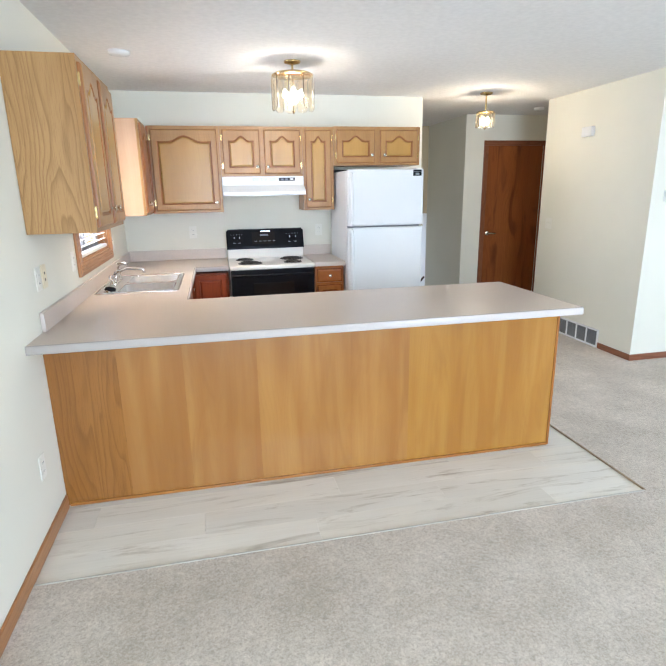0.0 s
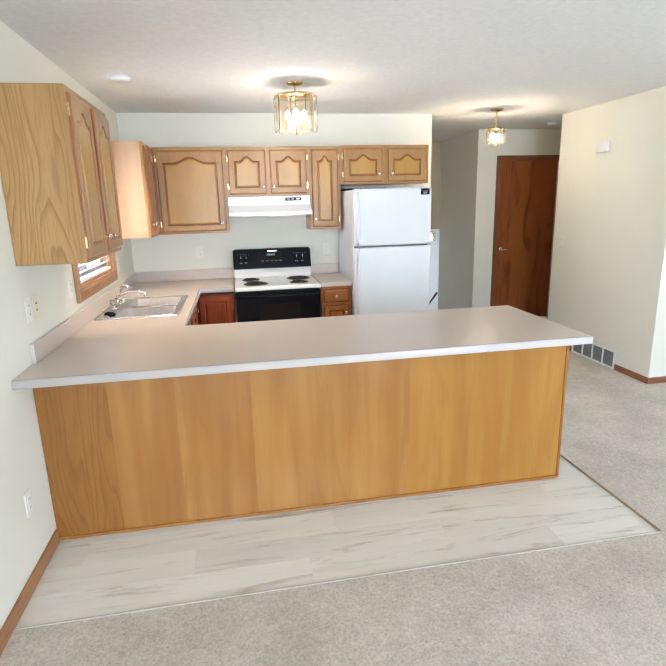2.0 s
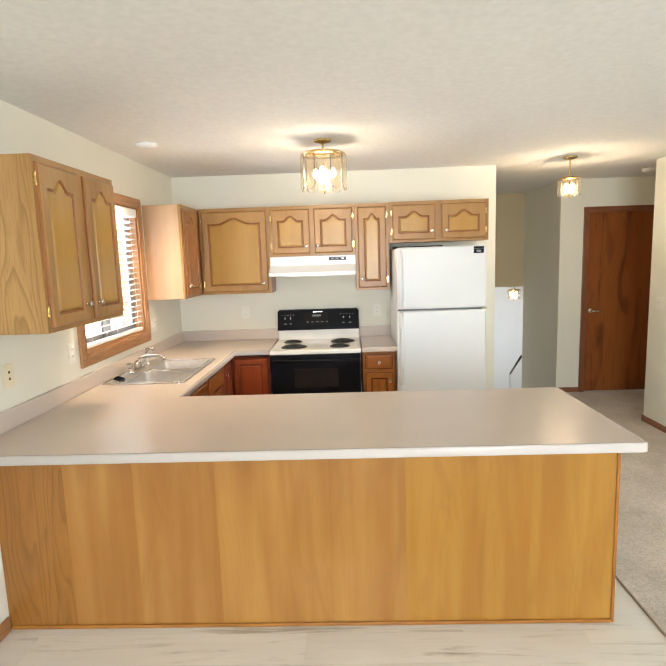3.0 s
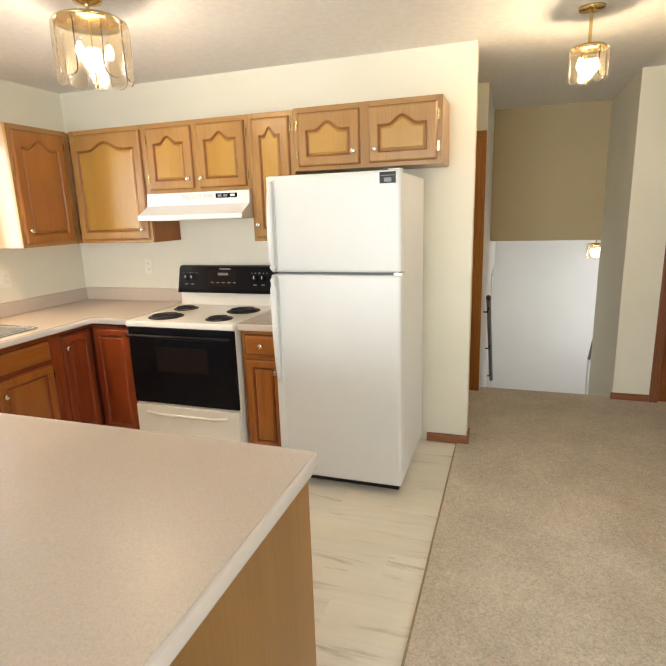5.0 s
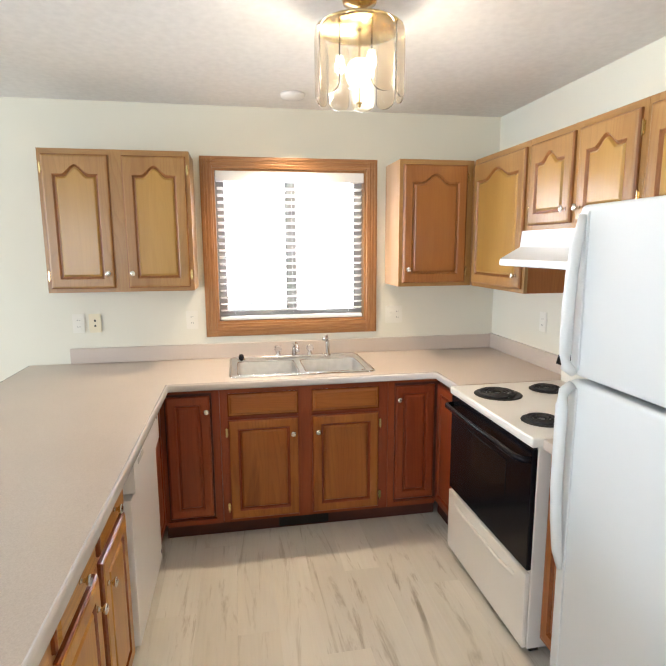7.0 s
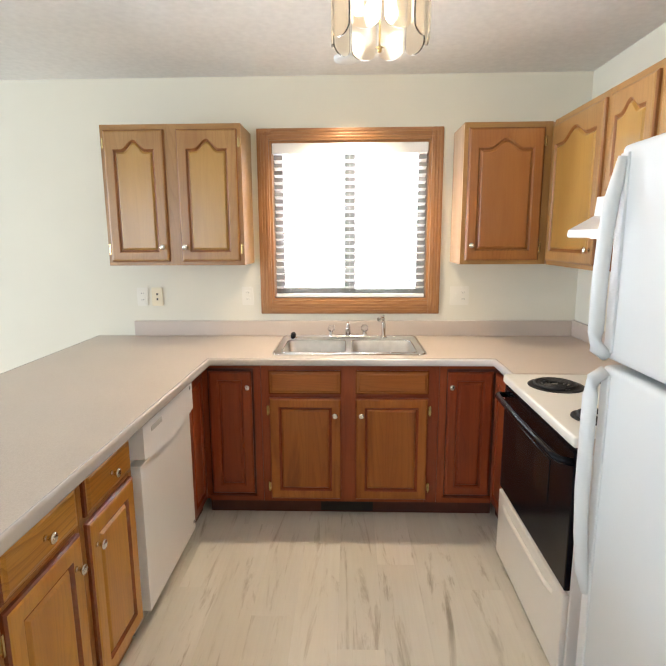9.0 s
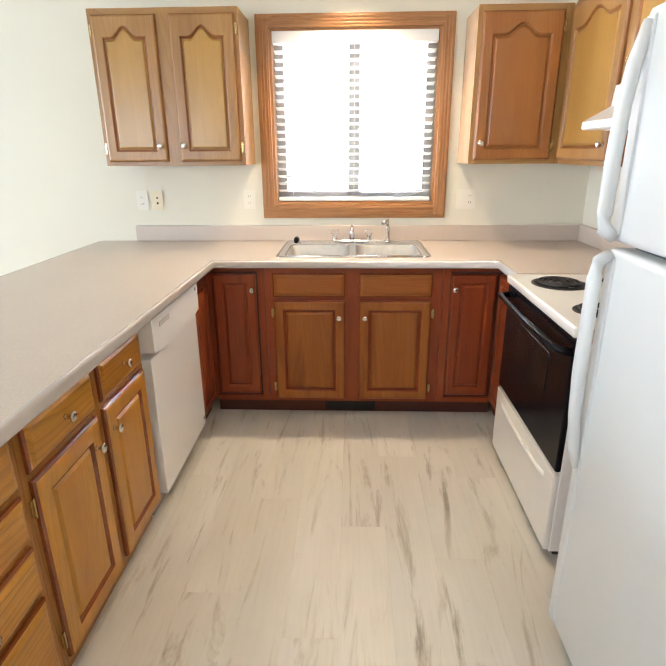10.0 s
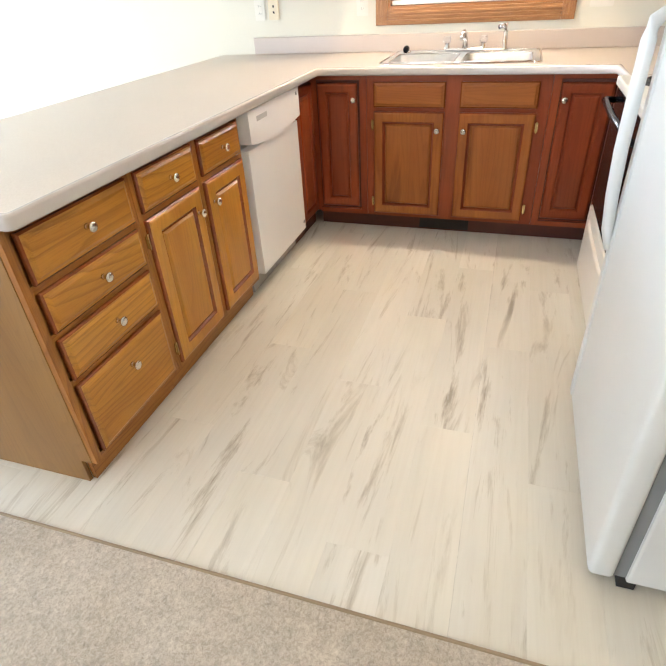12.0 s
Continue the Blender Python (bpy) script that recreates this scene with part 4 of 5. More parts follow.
part("toe_panel", box((DX0 + 0.005, 5.29, 0.004), (DX1 - 0.005, 5.31, 0.11)), plain("grey_toe", (0.38, 0.36, 0.33), 0.6), dw)

# ---- sink and taps ----
sk = thing("kitchen_sink", (1.09, 6.14, 0.914), "double-bowl stainless steel drop-in sink", "sink")
RIM0, RIM1 = (0.812, 5.728), (1.352, 6.556)
BOWLS = [(0.955, 1.312, 5.775, 6.120), (0.955, 1.312, 6.158, 6.508)]
bm = bmesh.new()
xs = [RIM0[0] + 0.014, RIM0[0] + 0.02, 0.955, 1.312, RIM1[0] - 0.02, RIM1[0] - 0.014]
ys = [RIM0[1] + 0.014, RIM0[1] + 0.02, 5.775, 6.120, 6.158, 6.508, RIM1[1] - 0.02, RIM1[1] - 0.014]
g = {(i, j): bm.verts.new((x, y, 0.9175 if i in (0, 5) or j in (0, 7) else 0.9188)) for i, x in enumerate(xs) for j, y in enumerate(ys)}
for i in range(5):
    for j in range(7):
        if not (i == 2 and j in (2, 4)):
            bm.faces.new((g[i, j], g[i + 1, j], g[i + 1, j + 1], g[i, j + 1]))
part("rim", bm, STEEL, sk, "polished steel rim")


def round_rect(x0, x1, y0, y1, r, z):
    out = []
    for cx, cy, a0 in ((x1 - r, y1 - r, 0), (x0 + r, y1 - r, 90), (x0 + r, y0 + r, 180), (x1 - r, y0 + r, 270)):
        out += [(cx + r * math.cos(radians(a0 + 15 * k)), cy + r * math.sin(radians(a0 + 15 * k)), z) for k in range(7)]
    return out + out[:1]


part("rim_bead", tube(round_rect(RIM0[0] + 0.006, RIM1[0] - 0.006, RIM0[1] + 0.006, RIM1[1] - 0.006, 0.04, 0.9165), 0.0065, 8), CHROME, sk, "bright rolled rim", True)
for x0, x1, y0, y1 in BOWLS:
    part("bowl_lip", tube(round_rect(x0, x1, y0, y1, 0.045, 0.9185), 0.0035, 8), CHROME, sk, "bright bowl lip", True)
for x0, x1, y0, y1 in BOWLS:
    bm = bmesh.new()
    def loop(o, r, z):
        out = []
        for cx, cy, a0 in ((x1 - o - r, y1 - o - r, 0), (x0 + o + r, y1 - o - r, 90), (x0 + o + r, y0 + o + r, 180), (x1 - o - r, y0 + o + r, 270)):
            for k in range(5):
                a = radians(a0 + 22.5 * k)
                out.append(bm.verts.new((cx + r * math.cos(a), cy + r * math.sin(a), z)))
        return out
    rows = [loop(-0.002, 0.03, 0.9185), loop(0.004, 0.035, 0.912), loop(0.012, 0.045, 0.80), loop(0.022, 0.05, 0.768), loop(0.05, 0.05, 0.757)]
    for p, q in zip(rows, rows[1:]):
        for i in range(len(p)):
            bm.faces.new((p[i], p[(i + 1) % len(p)], q[(i + 1) % len(p)], q[i]))
    bm.faces.new(rows[-1])
    bowl = part("bowl", bm, STEEL, sk, "brushed steel bowl", True)
    part("drain", lathe([(0, 0.0015), (0.018, 0.0015), (0.03, 0.004), (0.042, 0.003), (0.044, 0)], 20, Matrix.Translation(((x0 + x1) / 2, (y0 + y1) / 2, 0.757))), CHROME, bowl, "", True)
fc = thing("faucet", (0.885, 6.135, 0.919), "chrome kitchen faucet with clear acrylic handles", "faucet")
part("base_plate", box((0.862, 6.025, 0.9195), (0.908, 6.24, 0.938), 0.008, 3), CHROME, fc)
part("spout", tube([(0.885, 6.135, 0.935), (0.887, 6.135, 0.985), (0.91, 6.135, 1.012), (0.97, 6.135, 1.028), (1.05, 6.135, 1.026), (1.085, 6.135, 1.018), (1.09, 6.135, 0.995)], [0.016, 0.014, 0.012, 0.011, 0.011, 0.011, 0.012], 12), CHROME, fc, "", True)
for y in (6.032, 6.236):
    hn = part("handle_stem", lathe([(0.018, 0), (0.016, 0.012), (0.010, 0.02), (0.010, 0.026), (0, 0.026)], 16, Matrix.Translation((0.885, y, 0.936))), CHROME, fc, "", True)
    part("acrylic_knob", lathe([(0, 0), (0.017, 0.002), (0.024, 0.012), (0.024, 0.028), (0.018, 0.036), (0, 0.037)], 10, Matrix.Translation((0.885, y, 0.961))), KNOBG, hn, "clear acrylic knob")
sp = thing("soap_dispenser", (0.880, 6.352, 0.919), "chrome side tap with a hooked spout on the sink", "tap")
part("stem", tube([(0.88, 6.352, 0.9195), (0.88, 6.352, 0.93), (0.88, 6.352, 0.935), (0.88, 6.352, 1.012), (0.888, 6.348, 1.036), (0.915, 6.335, 1.046), (0.945, 6.320, 1.042)], [0.022, 0.022, 0.014, 0.013, 0.012, 0.012, 0.013], 12), CHROME, sp, "", True)
part("lever", tube([(0.88, 6.352, 1.034), (0.872, 6.352, 1.048), (0.866, 6.352, 1.054)], 0.006, 8), CHROME, sp, "", True)
sr = thing("side_sprayer", (0.890, 5.800, 0.919), "black side sprayer lying in its chrome holder", "sprayer")
part("holder", lathe([(0.026, 0.0005), (0.024, 0.008), (0.018, 0.012), (0.016, 0.018), (0, 0.018)], 16, Matrix.Translation((0.89, 5.80, 0.919))), CHROME, sr, "", True)
part("spray_head", tube([(0.882, 5.80, 0.932), (0.886, 5.80, 0.938), (0.90, 5.80, 0.941), (0.925, 5.80, 0.938), (0.942, 5.80, 0.932)], [0.014, 0.016, 0.018, 0.016, 0.011], 12), BLACK, sr, "black spray head", True)

# ---- window over the sink ----
y0, y1, z0, z1 = WIN
wd = thing("window_1", (XW, (y0 + y1) / 2, z0), "white sliding window with oak casing over the sink", "window", "", "structure")
for nm, a, b in (("casing_side", (XW + 0.0005, 5.588, 1.055), (XW + 0.019, y0 + 0.004, 2.165)), ("casing_side", (XW + 0.0005, y1 - 0.004, 1.055), (XW + 0.019, 6.700, 2.165))):
    s = part(nm, box(a, b, 0.004), WIN_Z, wd, "reddish oak casing")
    for k in (0.2, 0.45, 0.7):
        yy = a[1] + (b[1] - a[1]) * k
        part("moulding_bead", box((XW + 0.0185, yy, a[2] + 0.02), (XW + 0.0235, yy + 0.010, b[2] - 0.02), 0.002), WIN_Z, s)
for nm, za, zb in (("casing_top", z1 - 0.004, 2.165), ("casing_bottom", 1.055, z0 + 0.004)):
    s = part(nm, box((XW + 0.001, y0 + 0.0045, za), (XW + 0.0185, y1 - 0.0045, zb), 0.004), WIN_Y, wd, "reddish oak casing")
    for k in (0.2, 0.45, 0.7):
        zz = za + (zb - za) * k
        part("moulding_bead", box((XW + 0.018, 5.60, zz), (XW + 0.023, 6.688, zz + 0.010), 0.002), WIN_Y, s)
J = 0.018
for nm, a, b, mt in (("jamb", (XW - 0.155, y0, z0), (XW, y0 + J, z1), WIN_Z), ("jamb", (XW - 0.155, y1 - J, z0), (XW, y1, z1), WIN_Z),
                     ("head_jamb", (XW - 0.155, y0 + J, z1 - J), (XW, y1 - J, z1), WIN_Y), ("stool", (XW - 0.155, y0 + J, z0), (XW, y1 - J, z0 + J), WIN_Y)):
    part(nm, box(a, b), mt, wd)
ym = (y0 + y1) / 2
for a0, a1 in ((y0 + J, ym + 0.02), (ym - 0.02, y1 - J)):
    sx = XW - 0.125 if a0 < ym - 0.1 else XW - 0.095
    bm = bmesh.new()
    bx(bm, (sx, a0, z0 + J), (sx + 0.026, a0 + 0.055, z1 - J))
    bx(bm, (sx, a1 - 0.055, z0 + J), (sx + 0.026, a1, z1 - J))
    bx(bm, (sx, a0 + 0.045, z0 + J), (sx + 0.026, a1 - 0.045, z0 + J + 0.05))
    bx(bm, (sx, a0 + 0.045, z1 - J - 0.05), (sx + 0.026, a1 - 0.045, z1 - J))
    s = part("sash", bm, plain("sash_taupe", (0.28, 0.265, 0.25), 0.5), wd, "painted sash frame")
    gl = part("pane", box((sx + 0.010, a0 + 0.046, z0 + J + 0.051), (sx + 0.014, a1 - 0.046, z1 - J - 0.051)), GLASS, s, "clear glass pane")
    gl.visible_shadow = False
bl = thing("window_blind", (XW - 0.03, ym, z0 + 0.05), "white horizontal slat blind with open slats in the window", "blind")
part("headrail", box((XW - 0.055, y0 + 0.024, z1 - J - 0.062), (XW + 0.012, y1 - 0.024, z1 - J - 0.001), 0.004), BLIND, bl)
part("bottom_rail", box((XW - 0.052, y0 + 0.028, z0 + 0.021), (XW - 0.004, y1 - 0.028, z0 + 0.043), 0.004), BLIND, bl)
zz = z0 + 0.082
slat_me = None
while zz < z1 - 0.095:
    if slat_me is None:
        b2 = bmesh.new()
        pr = [(-0.024, -0.004), (-0.012, 0.0005), (0.0, 0.002), (0.012, 0.0005), (0.024, -0.004)]
        va = [[b2.verts.new((x, sy, z + dz)) for x, z in pr] for dz in (0, 0.003) for sy in (y0 + 0.030 - ym, y1 - 0.030 - ym)]
        for q in range(4):
            b2.faces.new((va[0][q], va[0][q + 1], va[1][q + 1], va[1][q]))
            b2.faces.new((va[2][q + 1], va[2][q], va[3][q], va[3][q + 1]))
        for q, w in ((0, 2), (1, 3)):
            for e in range(4):
                b2.faces.new((va[q][e], va[q][e + 1], va[w][e + 1], va[w][e]))
        for e in (0, 4):
            b2.faces.new((va[0][e], va[1][e], va[3][e], va[2][e]))
        bmesh.ops.recalc_face_normals(b2, faces=b2.faces[:])
        slat_me = mesh_of("slat", b2, BLIND)
    s = new("slat", slat_me)
    s.parent = bl
    s.location = (0, 0, zz - (z0 + 0.05))
    s.rotation_euler = (0, radians(-14), 0)
    zz += 0.0425
for yy in (y0 + 0.12, ym, y1 - 0.12):
    part("ladder_cord", tube([(XW - 0.004, yy, z0 + 0.06), (XW - 0.004, yy, z1 - 0.07)], 0.0012, 5), BLIND, bl)

# ---- lamps ----


def glass_fixture(name, x, y, zc, r, h, n, label, drop):
    """A brass fixture hung with bevelled glass plates round lit bulbs."""
    t = thing(name, (x, y, zc - h / 2), label, "ceiling lamp")
    part("canopy", lathe([(0, 0), (0.062, 0), (0.058, -0.012), (0.02, -0.022), (0, -0.022)], 24, Matrix.Translation((x, y, drop))), BRASS, t, "brass ceiling canopy", True)
    part("stem", tube([(x, y, drop - 0.02), (x, y, zc + h / 2)], 0.008, 8), BRASS, t)
    part("top_ring", lathe([(0.012, 0), (r * 0.95, -0.003), (r * 1.02, 0.004), (r * 0.9, 0.016), (0.012, 0.02)], 28, Matrix.Translation((x, y, zc + h / 2 - 0.01))), BRASS, t, "brass ring", True)
    for k in range(n):
        a = 2 * math.pi * k / n
        w = math.pi * r / n * 0.93
        arc = [(w * math.cos(q), math.sin(q)) for q in (math.pi * j / 8 for j in range(9))]
        bm = outline([(u, h * (0.36 + 0.12 * s)) for u, s in arc] + [(-u, -h * (0.36 + 0.12 * s)) for u, s in arc], -0.003, 0.003, "y")
        bm.transform(Matrix.Translation((x, y, zc)) @ Matrix.Rotation(a, 4, "Z") @ Matrix.Translation((0, r, 0)))
        gp = part("glass_plate", bm, LGLASS, t, "bevelled clear glass plate")
        gp.visible_shadow = False
    part("finial", lathe([(0, -0.018), (0.007, -0.012), (0.005, -0.004), (0.014, 0), (0, 0.004)], 14, Matrix.Translation((x, y, zc - h * 0.5))), BRASS, t, "", True)
    part("tie_rod", tube([(x, y, zc - h * 0.5), (x, y, zc + h * 0.5)], 0.003, 6), BRASS, t)
    for k in range(2 if r < 0.1 else 3):
        a = 2 * math.pi * k / (2 if r < 0.1 else 3) + 0.4
        o = r * 0.45
        bb = part("bulb", lathe([(0, -0.03), (0.013, -0.024), (0.018, -0.008), (0.014, 0.012), (0.008, 0.03), (0, 0.031)], 12, Matrix.Translation((x + o * math.cos(a), y + o * math.sin(a), zc))), BULB, t, "lit bulb", True)
        bb.visible_shadow = False
    return t


glass_fixture("ceiling_light", 2.25, 6.24, 2.245, 0.150, 0.25, 10, "brass ceiling light with clear glass plates, lit", ZC)
glass_fixture("ceiling_light", 4.33, 7.25, 2.205, 0.085, 0.15, 8, "small brass hall light with clear glass plates, lit", ZC)
glass_fixture("ceiling_light", 4.86, 10.4, 1.05, 0.085, 0.15, 8, "small brass entry light with clear glass plates, lit", 1.195)
sb = thing("sink_light", (1.085, 6.13, ZC), "small round ceiling spot above the sink", "ceiling lamp")
part("canopy", lathe([(0, 0), (0.07, 0), (0.066, -0.02), (0.03, -0.03), (0, -0.03)], 24, Matrix.Translation((1.085, 6.13, ZC))), WHITE, sb, "", True)
sd = thing("smoke_detector", (5.46, 8.08, ZC), "white round smoke detector on the hall ceiling", "smoke detector")
part("housing", lathe([(0, 0), (0.065, 0), (0.065, -0.015), (0.052, -0.034), (0, -0.036)], 24, Matrix.Translation((5.46, 8.08, ZC))), WHITE, sd, "", True)

# ---- doors, trims and small wall things ----
dr = thing("door_1", (5.55, 8.70, 0), "closed reddish-brown flush wooden hall door", "door", "", "structure")
part("slab", box((5.147, 8.692, 0.010), (5.953, 8.727, 2.0845), 0.002), DOORW, dr)
for a, b, mt in (((5.088, 8.662, 0.0), (5.1500, 8.6795, 2.082), TRIMR_Z), ((5.9500, 8.662, 0.0), (6.012, 8.6795, 2.082), TRIMR_Z), ((5.088, 8.661, 2.082), (6.012, 8.6795, 2.146), TRIMR_X)):
    part("casing", box(a, b, 0.004), mt, dr, "reddish oak door casing")
part("lever_handle", tube([(5.205, 8.692, 0.965), (5.205, 8.655, 0.965), (5.215, 8.645, 0.965), (5.305, 8.645, 0.962)], 0.009, 8), NICKEL, dr, "satin nickel lever handle", True)
part("rosette", lathe([(0, 0), (0.03, 0), (0.028, 0.008), (0, 0.010)], 18, Matrix.Translation((5.205, 8.692, 0.965)) @ Matrix.Rotation(radians(90), 4, "X")), NICKEL, dr, "", True)
dr = thing("door_2", (3.3, 8.66, 0), "oak door and casing beside the stairs", "door", "", "structure")
part("slab", box((2.89, 8.675, 0.01), (3.695, 8.71, 2.05), 0.002), UP_Z, dr)
for a, b, mt in (((3.640, 8.628, 0.0), (3.798, 8.6495, 2.055), CASE_Z), ((2.83, 8.628, 0.0), (2.885, 8.6495, 2.055), CASE_Z), ((2.83, 8.627, 2.055), (3.798, 8.6495, 2.115), OAK_X)):
    part("casing", box(a, b, 0.004), mt, dr, "orange-brown oak door casing")


def baseboard(a, b, axis, mat=None):
    """A low stained board with an eased top edge."""
    ob = box(a, b, 0.004)
    return structure("baseboard", ob, mat or (TRIMR_X if axis == "x" else TRIMR_Y), "reddish-brown stained wood baseboard", "baseboard")


BH, BT = 0.062, 0.013
baseboard((XW, -1.3, 0.0), (XW + BT, 4.7175, BH + 0.01), "y", WIN_Y)
baseboard((3.52, YN - BT, 0.0), (3.783, YN - 0.0005, BH), "x")
baseboard((3.7835, YN - BT, 0.0), (3.783 + BT, YN + 0.12 + BT, BH), "y")
baseboard((1.0, YN + 0.1205, 0.0), (3.783, YN + 0.12 + BT, BH), "x")
baseboard((5.23 - BT, 5.985 - BT, 0.0), (5.2295, 6.400, BH), "y")
baseboard((5.23 - BT, 7.062, 0.0), (5.2295, 7.552 + BT, BH), "y")
baseboard((5.23, 5.985 - BT, 0.0), (8.1, 5.9845, BH), "x")
baseboard((4.83 - BT, 8.68 - BT, 0.0), (5.087, 8.6795, BH), "x")
baseboard((6.013, 8.68 - BT, 0.0), (6.4, 8.6795, BH), "x")
structure("trim", box((3.715, 4.137, 0.0), (3.724, 7.53, 0.010), 0.002, 1), plain("tan_strip", (0.30, 0.22, 0.13), 0.6), "thin tan edge strip between vinyl and carpet", "trim")
structure("trim", box((XW + BT, 4.131, 0.0), (3.715, 4.141, 0.009), 0.002, 1), plain("pale_strip", (0.46, 0.43, 0.37), 0.5), "thin pale edge strip between vinyl and carpet", "trim")

vg = thing("return_air_grille", (5.225, 6.73, 0.09), "white metal return-air grille low on the wall", "vent")
for a, b in (((6.405, 0.004), (7.058, 0.022)), ((6.405, 0.168), (7.058, 0.186)), ((6.405, 0.022), (6.425, 0.168)), ((7.038, 0.022), (7.058, 0.168))):
    part("frame", box((5.218, a[0], a[1]), (5.2296, b[0], b[1]), 0.002, 1), WHITE, vg)
part("filter", box((5.2275, 6.425, 0.022), (5.2299, 7.038, 0.168)), plain("filter_grey", (0.20, 0.20, 0.19), 0.8, 0, 0.2, 60), vg, "grey dusty filter")
for i in range(1, 4):
    y = 6.425 + 0.613 * i / 4
    part("bar", box((5.220, y - 0.009, 0.022), (5.2274, y + 0.009, 0.168)), WHITE, vg)
for i in range(1, 14):
    z = 0.022 + 0.146 * i / 14
    part("slat", box((5.2225, 6.425, z - 0.0012), (5.2273, 7.038, z + 0.0012)), plain("slat_grey", (0.27, 0.275, 0.28), 0.5) if i == 1 else bpy.data.materials["slat_grey"], vg)


IVORY = plain("aged_ivory_plastic", (0.74, 0.66, 0.46), 0.4, 0, 0.02)


def wall_plate(name, label, category, F, u, z, kinds, mat=PLASTIC):
    """A cover plate; kinds: o for a socket pair, s for a toggle, j for a jack."""
    w = 0.036 + 0.023 * (len(kinds) - 1)
    t = thing(name, F(u, z, 0.0), label, category)
    bm = bmesh.new()
    bx(bm, F(u - w, z - 0.058, 0.0005), F(u + w, z + 0.058, 0.006))
    bmesh.ops.bevel(bm, geom=bm.edges[:], offset=0.003, segments=2, affect="EDGES")
    part("cover_plate", bm, mat, t)
    for i, k in enumerate(kinds):
        c = u + (i - (len(kinds) - 1) / 2) * 0.046
        if k == "o":
            for dz in (-0.020, 0.020):
                bm = bmesh.new()
                bx(bm, F(c - 0.016, z + dz - 0.013, 0.006), F(c + 0.016, z + dz + 0.013, 0.008))
                s = part("socket", bm, mat, t)
                for du in (-0.006, 0.006):
                    bm = bmesh.new()
                    bx(bm, F(c + du - 0.001, z + dz - 0.004, 0.0075), F(c + du + 0.001, z + dz + 0.005, 0.0085))
                    part("slot", bm, DARK, s)
        elif k == "s":
            bm = bmesh.new()
            bx(bm, F(c - 0.005, z - 0.012, 0.006), F(c + 0.005, z + 0.012, 0.014))
            part("toggle", bm, mat, t)
        else:
            for dz in (-0.016, 0.016):
                bm = bmesh.new()
                bx(bm, F(c - 0.005, z + dz - 0.006, 0.006), F(c + 0.005, z + dz + 0.006, 0.0075))
                part("jack", bm, DARK, t)
    return t


PW = face((XW, 0, 0), (0, 1, 0), (1, 0, 0))
PN = face((0, YN, 0), (1, 0, 0), (0, -1, 0))
PE = face((5.23, 0, 0), (0, 1, 0), (-1, 0, 0))
wall_plate("wall_outlet", "ivory double socket on the wall above the worktop", "outlet", PW, 4.832, 1.163, "o")
wall_plate("phone_jack", "ivory jack plate with two dark jacks", "wall plate", PW, 4.926, 1.163, "j", IVORY)
wall_plate("wall_outlet", "ivory double socket beside the window", "outlet", PW, 5.503, 1.167, "o")
wall_plate("switch_plate", "ivory double plate with a switch and a socket", "switch", PW, 6.826, 1.166, "so")
wall_plate("wall_outlet", "ivory double socket low on the wall", "outlet", PW, 4.480, 0.362, "o")
wall_plate("wall_outlet", "ivory socket on the wall behind the corner", "outlet", PN, 1.405, 1.178, "o")
wall_plate("wall_outlet", "ivory socket on the wall beside the range", "outlet", PN, 2.668, 1.166, "o")
wall_plate("light_switch", "ivory double light switch on the hall wall", "switch", PE, 7.372, 1.165, "ss")
ch = thing("door_chime", (5.2, 6.84, 2.06), "white door chime box high on the wall", "door chime")
part("cover", box((5.185, 6.77, 2.015), (5.2295, 6.91, 2.105), 0.006), WHITE, ch)
ts = thing("thermostat", (5.395, 5.97, 1.46), "white thermostat on the living room wall", "thermostat")
part("cover", box((5.352, 5.950, 1.415), (5.437, 5.9845, 1.505), 0.006), WHITE, ts)

# handrails of the stairs
hr = thing("handrail", (3.86, 9.4, 0.3), "dark wooden handrail on black brackets beside the stairs", "handrail")
part("rail", tube([(3.845, 8.80, 0.79), (3.845, 8.84, 0.775), (3.845, 10.6, -0.52)], 0.02, 10), RAIL, hr, "", True)
for y in (8.95, 9.65, 10.35):
    z = 0.775 - (y - 8.84) * 0.736
    part("bracket", tube([(3.801, y, z - 0.06), (3.835, y, z - 0.06), (3.845, y, z - 0.018)], 0.007, 6), BLACK, hr)

et = thing("entry_door_casing", (3.81, 10.8, -1.38), "white painted door casing on the stair wall", "door casing")
for a, b in (((3.8005, 10.62, -1.38), (3.82, 10.70, 0.70)), ((3.8005, 11.50, -1.38), (3.82, 11.58, 0.70)), ((3.8005, 10.62, 0.70), (3.82, 11.58, 0.78))):
    part("casing_board", box(a, b, 0.004), WHITE, et)

lr = thing("handrail", (4.85, 10.8, -0.1), "short dark handrail at the foot of the stairs", "handrail")
part("rail", tube([(4.868, 10.05, 0.18), (4.93, 10.75, -0.23)], 0.016, 8), RAIL, lr, "", True)
part("post", tube([(4.93, 10.75, -1.38), (4.93, 10.75, -0.21)], 0.014, 8), WHITE, lr, "white post")

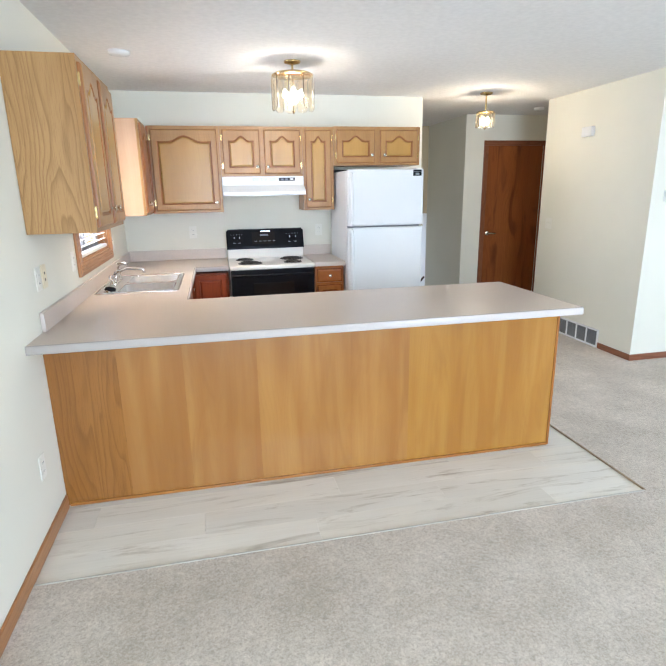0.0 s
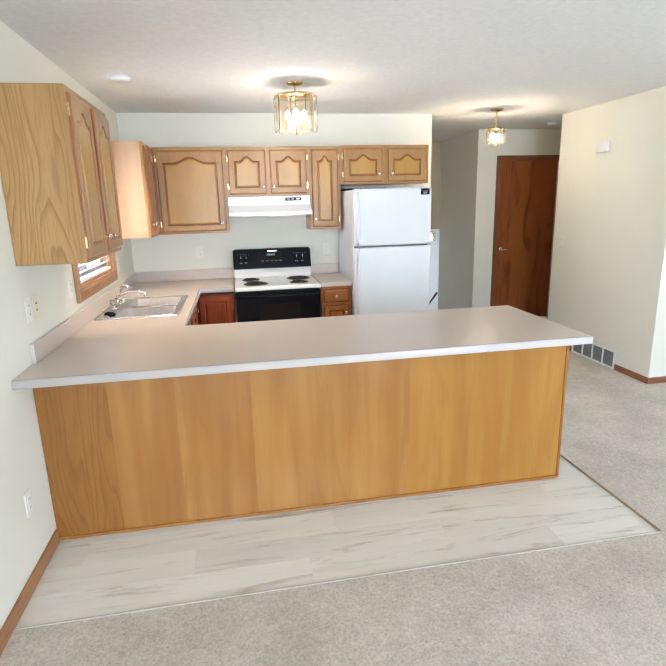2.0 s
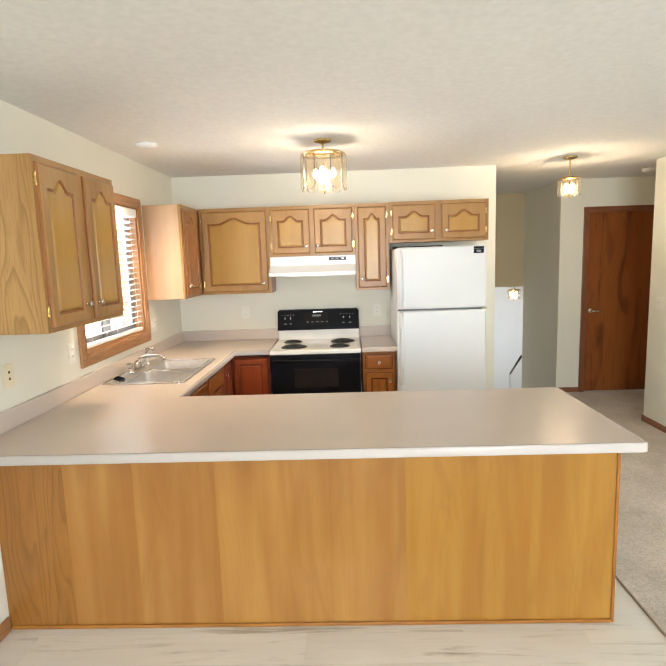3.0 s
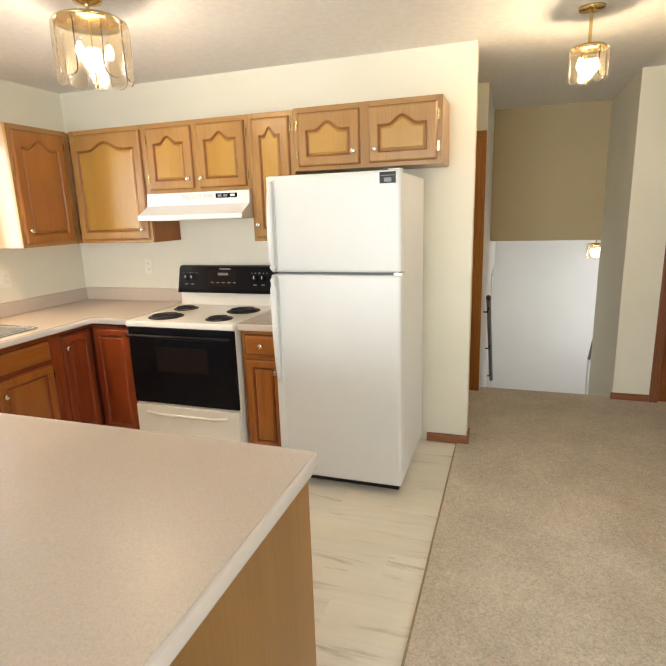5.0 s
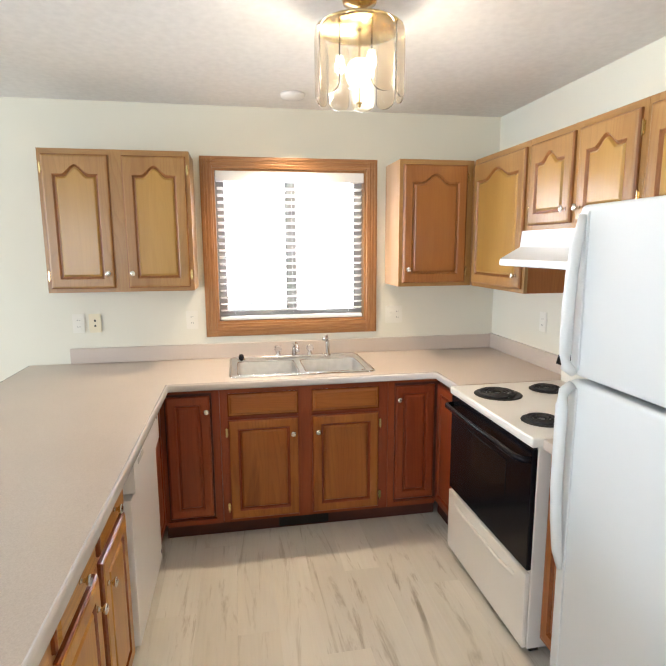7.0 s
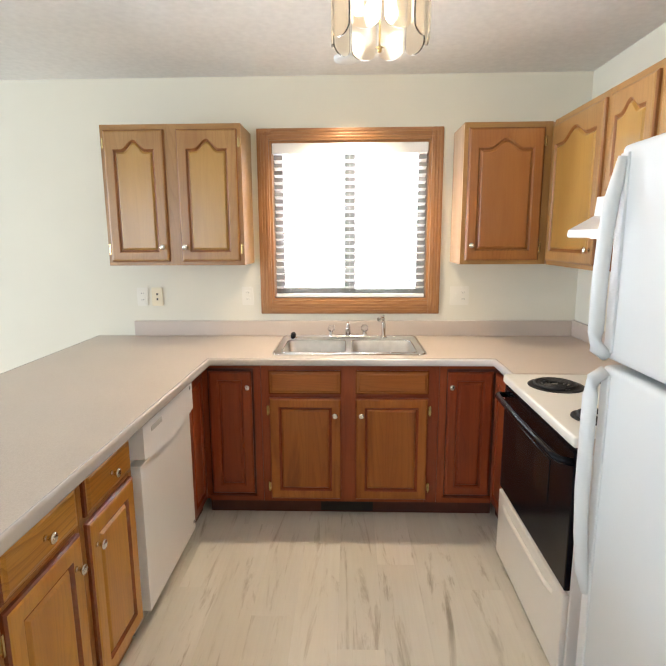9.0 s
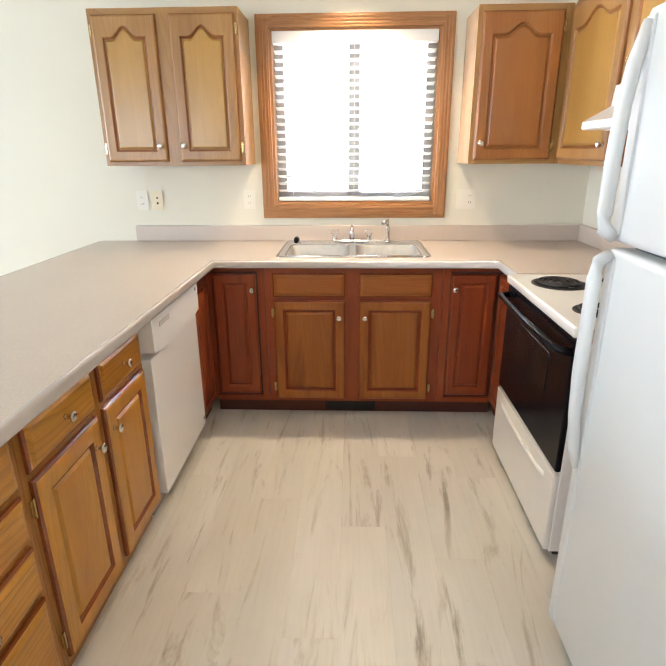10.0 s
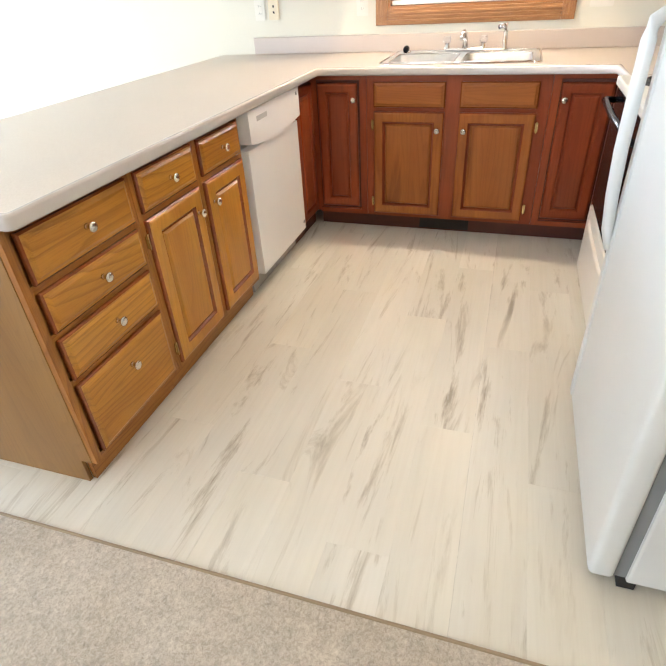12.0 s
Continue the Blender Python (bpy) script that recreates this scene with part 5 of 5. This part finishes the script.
# ---- patio door and living room window, behind the walk ----
pd = thing("door_3", (2.65, -1.36, 0), "white sliding glass patio door", "patio door", "", "structure")
for x0, x1, y in ((1.40, 2.68, -1.40), (2.62, 3.90, -1.36)):
    bm = bmesh.new()
    bx(bm, (x0, y, 0.0), (x0 + 0.07, y + 0.035, 2.095))
    bx(bm, (x1 - 0.07, y, 0.0), (x1, y + 0.035, 2.095))
    bx(bm, (x0 + 0.07, y, 0.0), (x1 - 0.07, y + 0.035, 0.09))
    bx(bm, (x0 + 0.07, y, 2.025), (x1 - 0.07, y + 0.035, 2.095))
    part("sash", bm, WHITE, pd)
ww = thing("window_2", (8.16, 2.4, 0.75), "white living room window frame", "window", "", "structure")
bm = bmesh.new()
bx(bm, (8.12, 1.10, 0.75), (8.18, 1.16, 2.2))
bx(bm, (8.12, 3.64, 0.75), (8.18, 3.70, 2.2))
bx(bm, (8.12, 2.37, 0.81), (8.18, 2.43, 2.14))
bx(bm, (8.12, 1.16, 0.75), (8.18, 3.64, 0.81))
bx(bm, (8.12, 1.16, 2.14), (8.18, 3.64, 2.2))
part("window_frame", bm, WHITE, ww)

# ---- vinyl planks ----
floor = thing("floor_vinyl", (2.2, 5.8, 0), "whitewashed wood-look vinyl plank floor of the kitchen", "floor", "", "structure")
PWD, PLN = 0.178, 1.22
plank_meshes = {}
rowi, y = 0, 4.141
while y < YN - 0.01:
    yw = min(PWD, YN - y)
    off = (rowi * 0.43) % 1.0 * PLN
    x = XW - off
    while x < 3.70:
        xa, xb = max(x, XW), min(x + PLN, 3.7195)
        if 3.7195 - xb < 0.06:
            xb = 3.7195
        if xb - xa > 0.02:
            key = (round(xb - xa, 3), round(yw, 3))
            if key not in plank_meshes:
                plank_meshes[key] = mesh_of("plank", box((0, 0, -0.006), (key[0] - 0.0003, key[1] - 0.0003, 0.0), 0.0003, 1), VINYL)
            p = new("plank", plank_meshes[key])
            p.parent = floor
            p.location = Vector((xa, y, 0.0 + random.uniform(-0.0002, 0.0002))) - floor.location
        x += PLN
    y += PWD
    rowi += 1
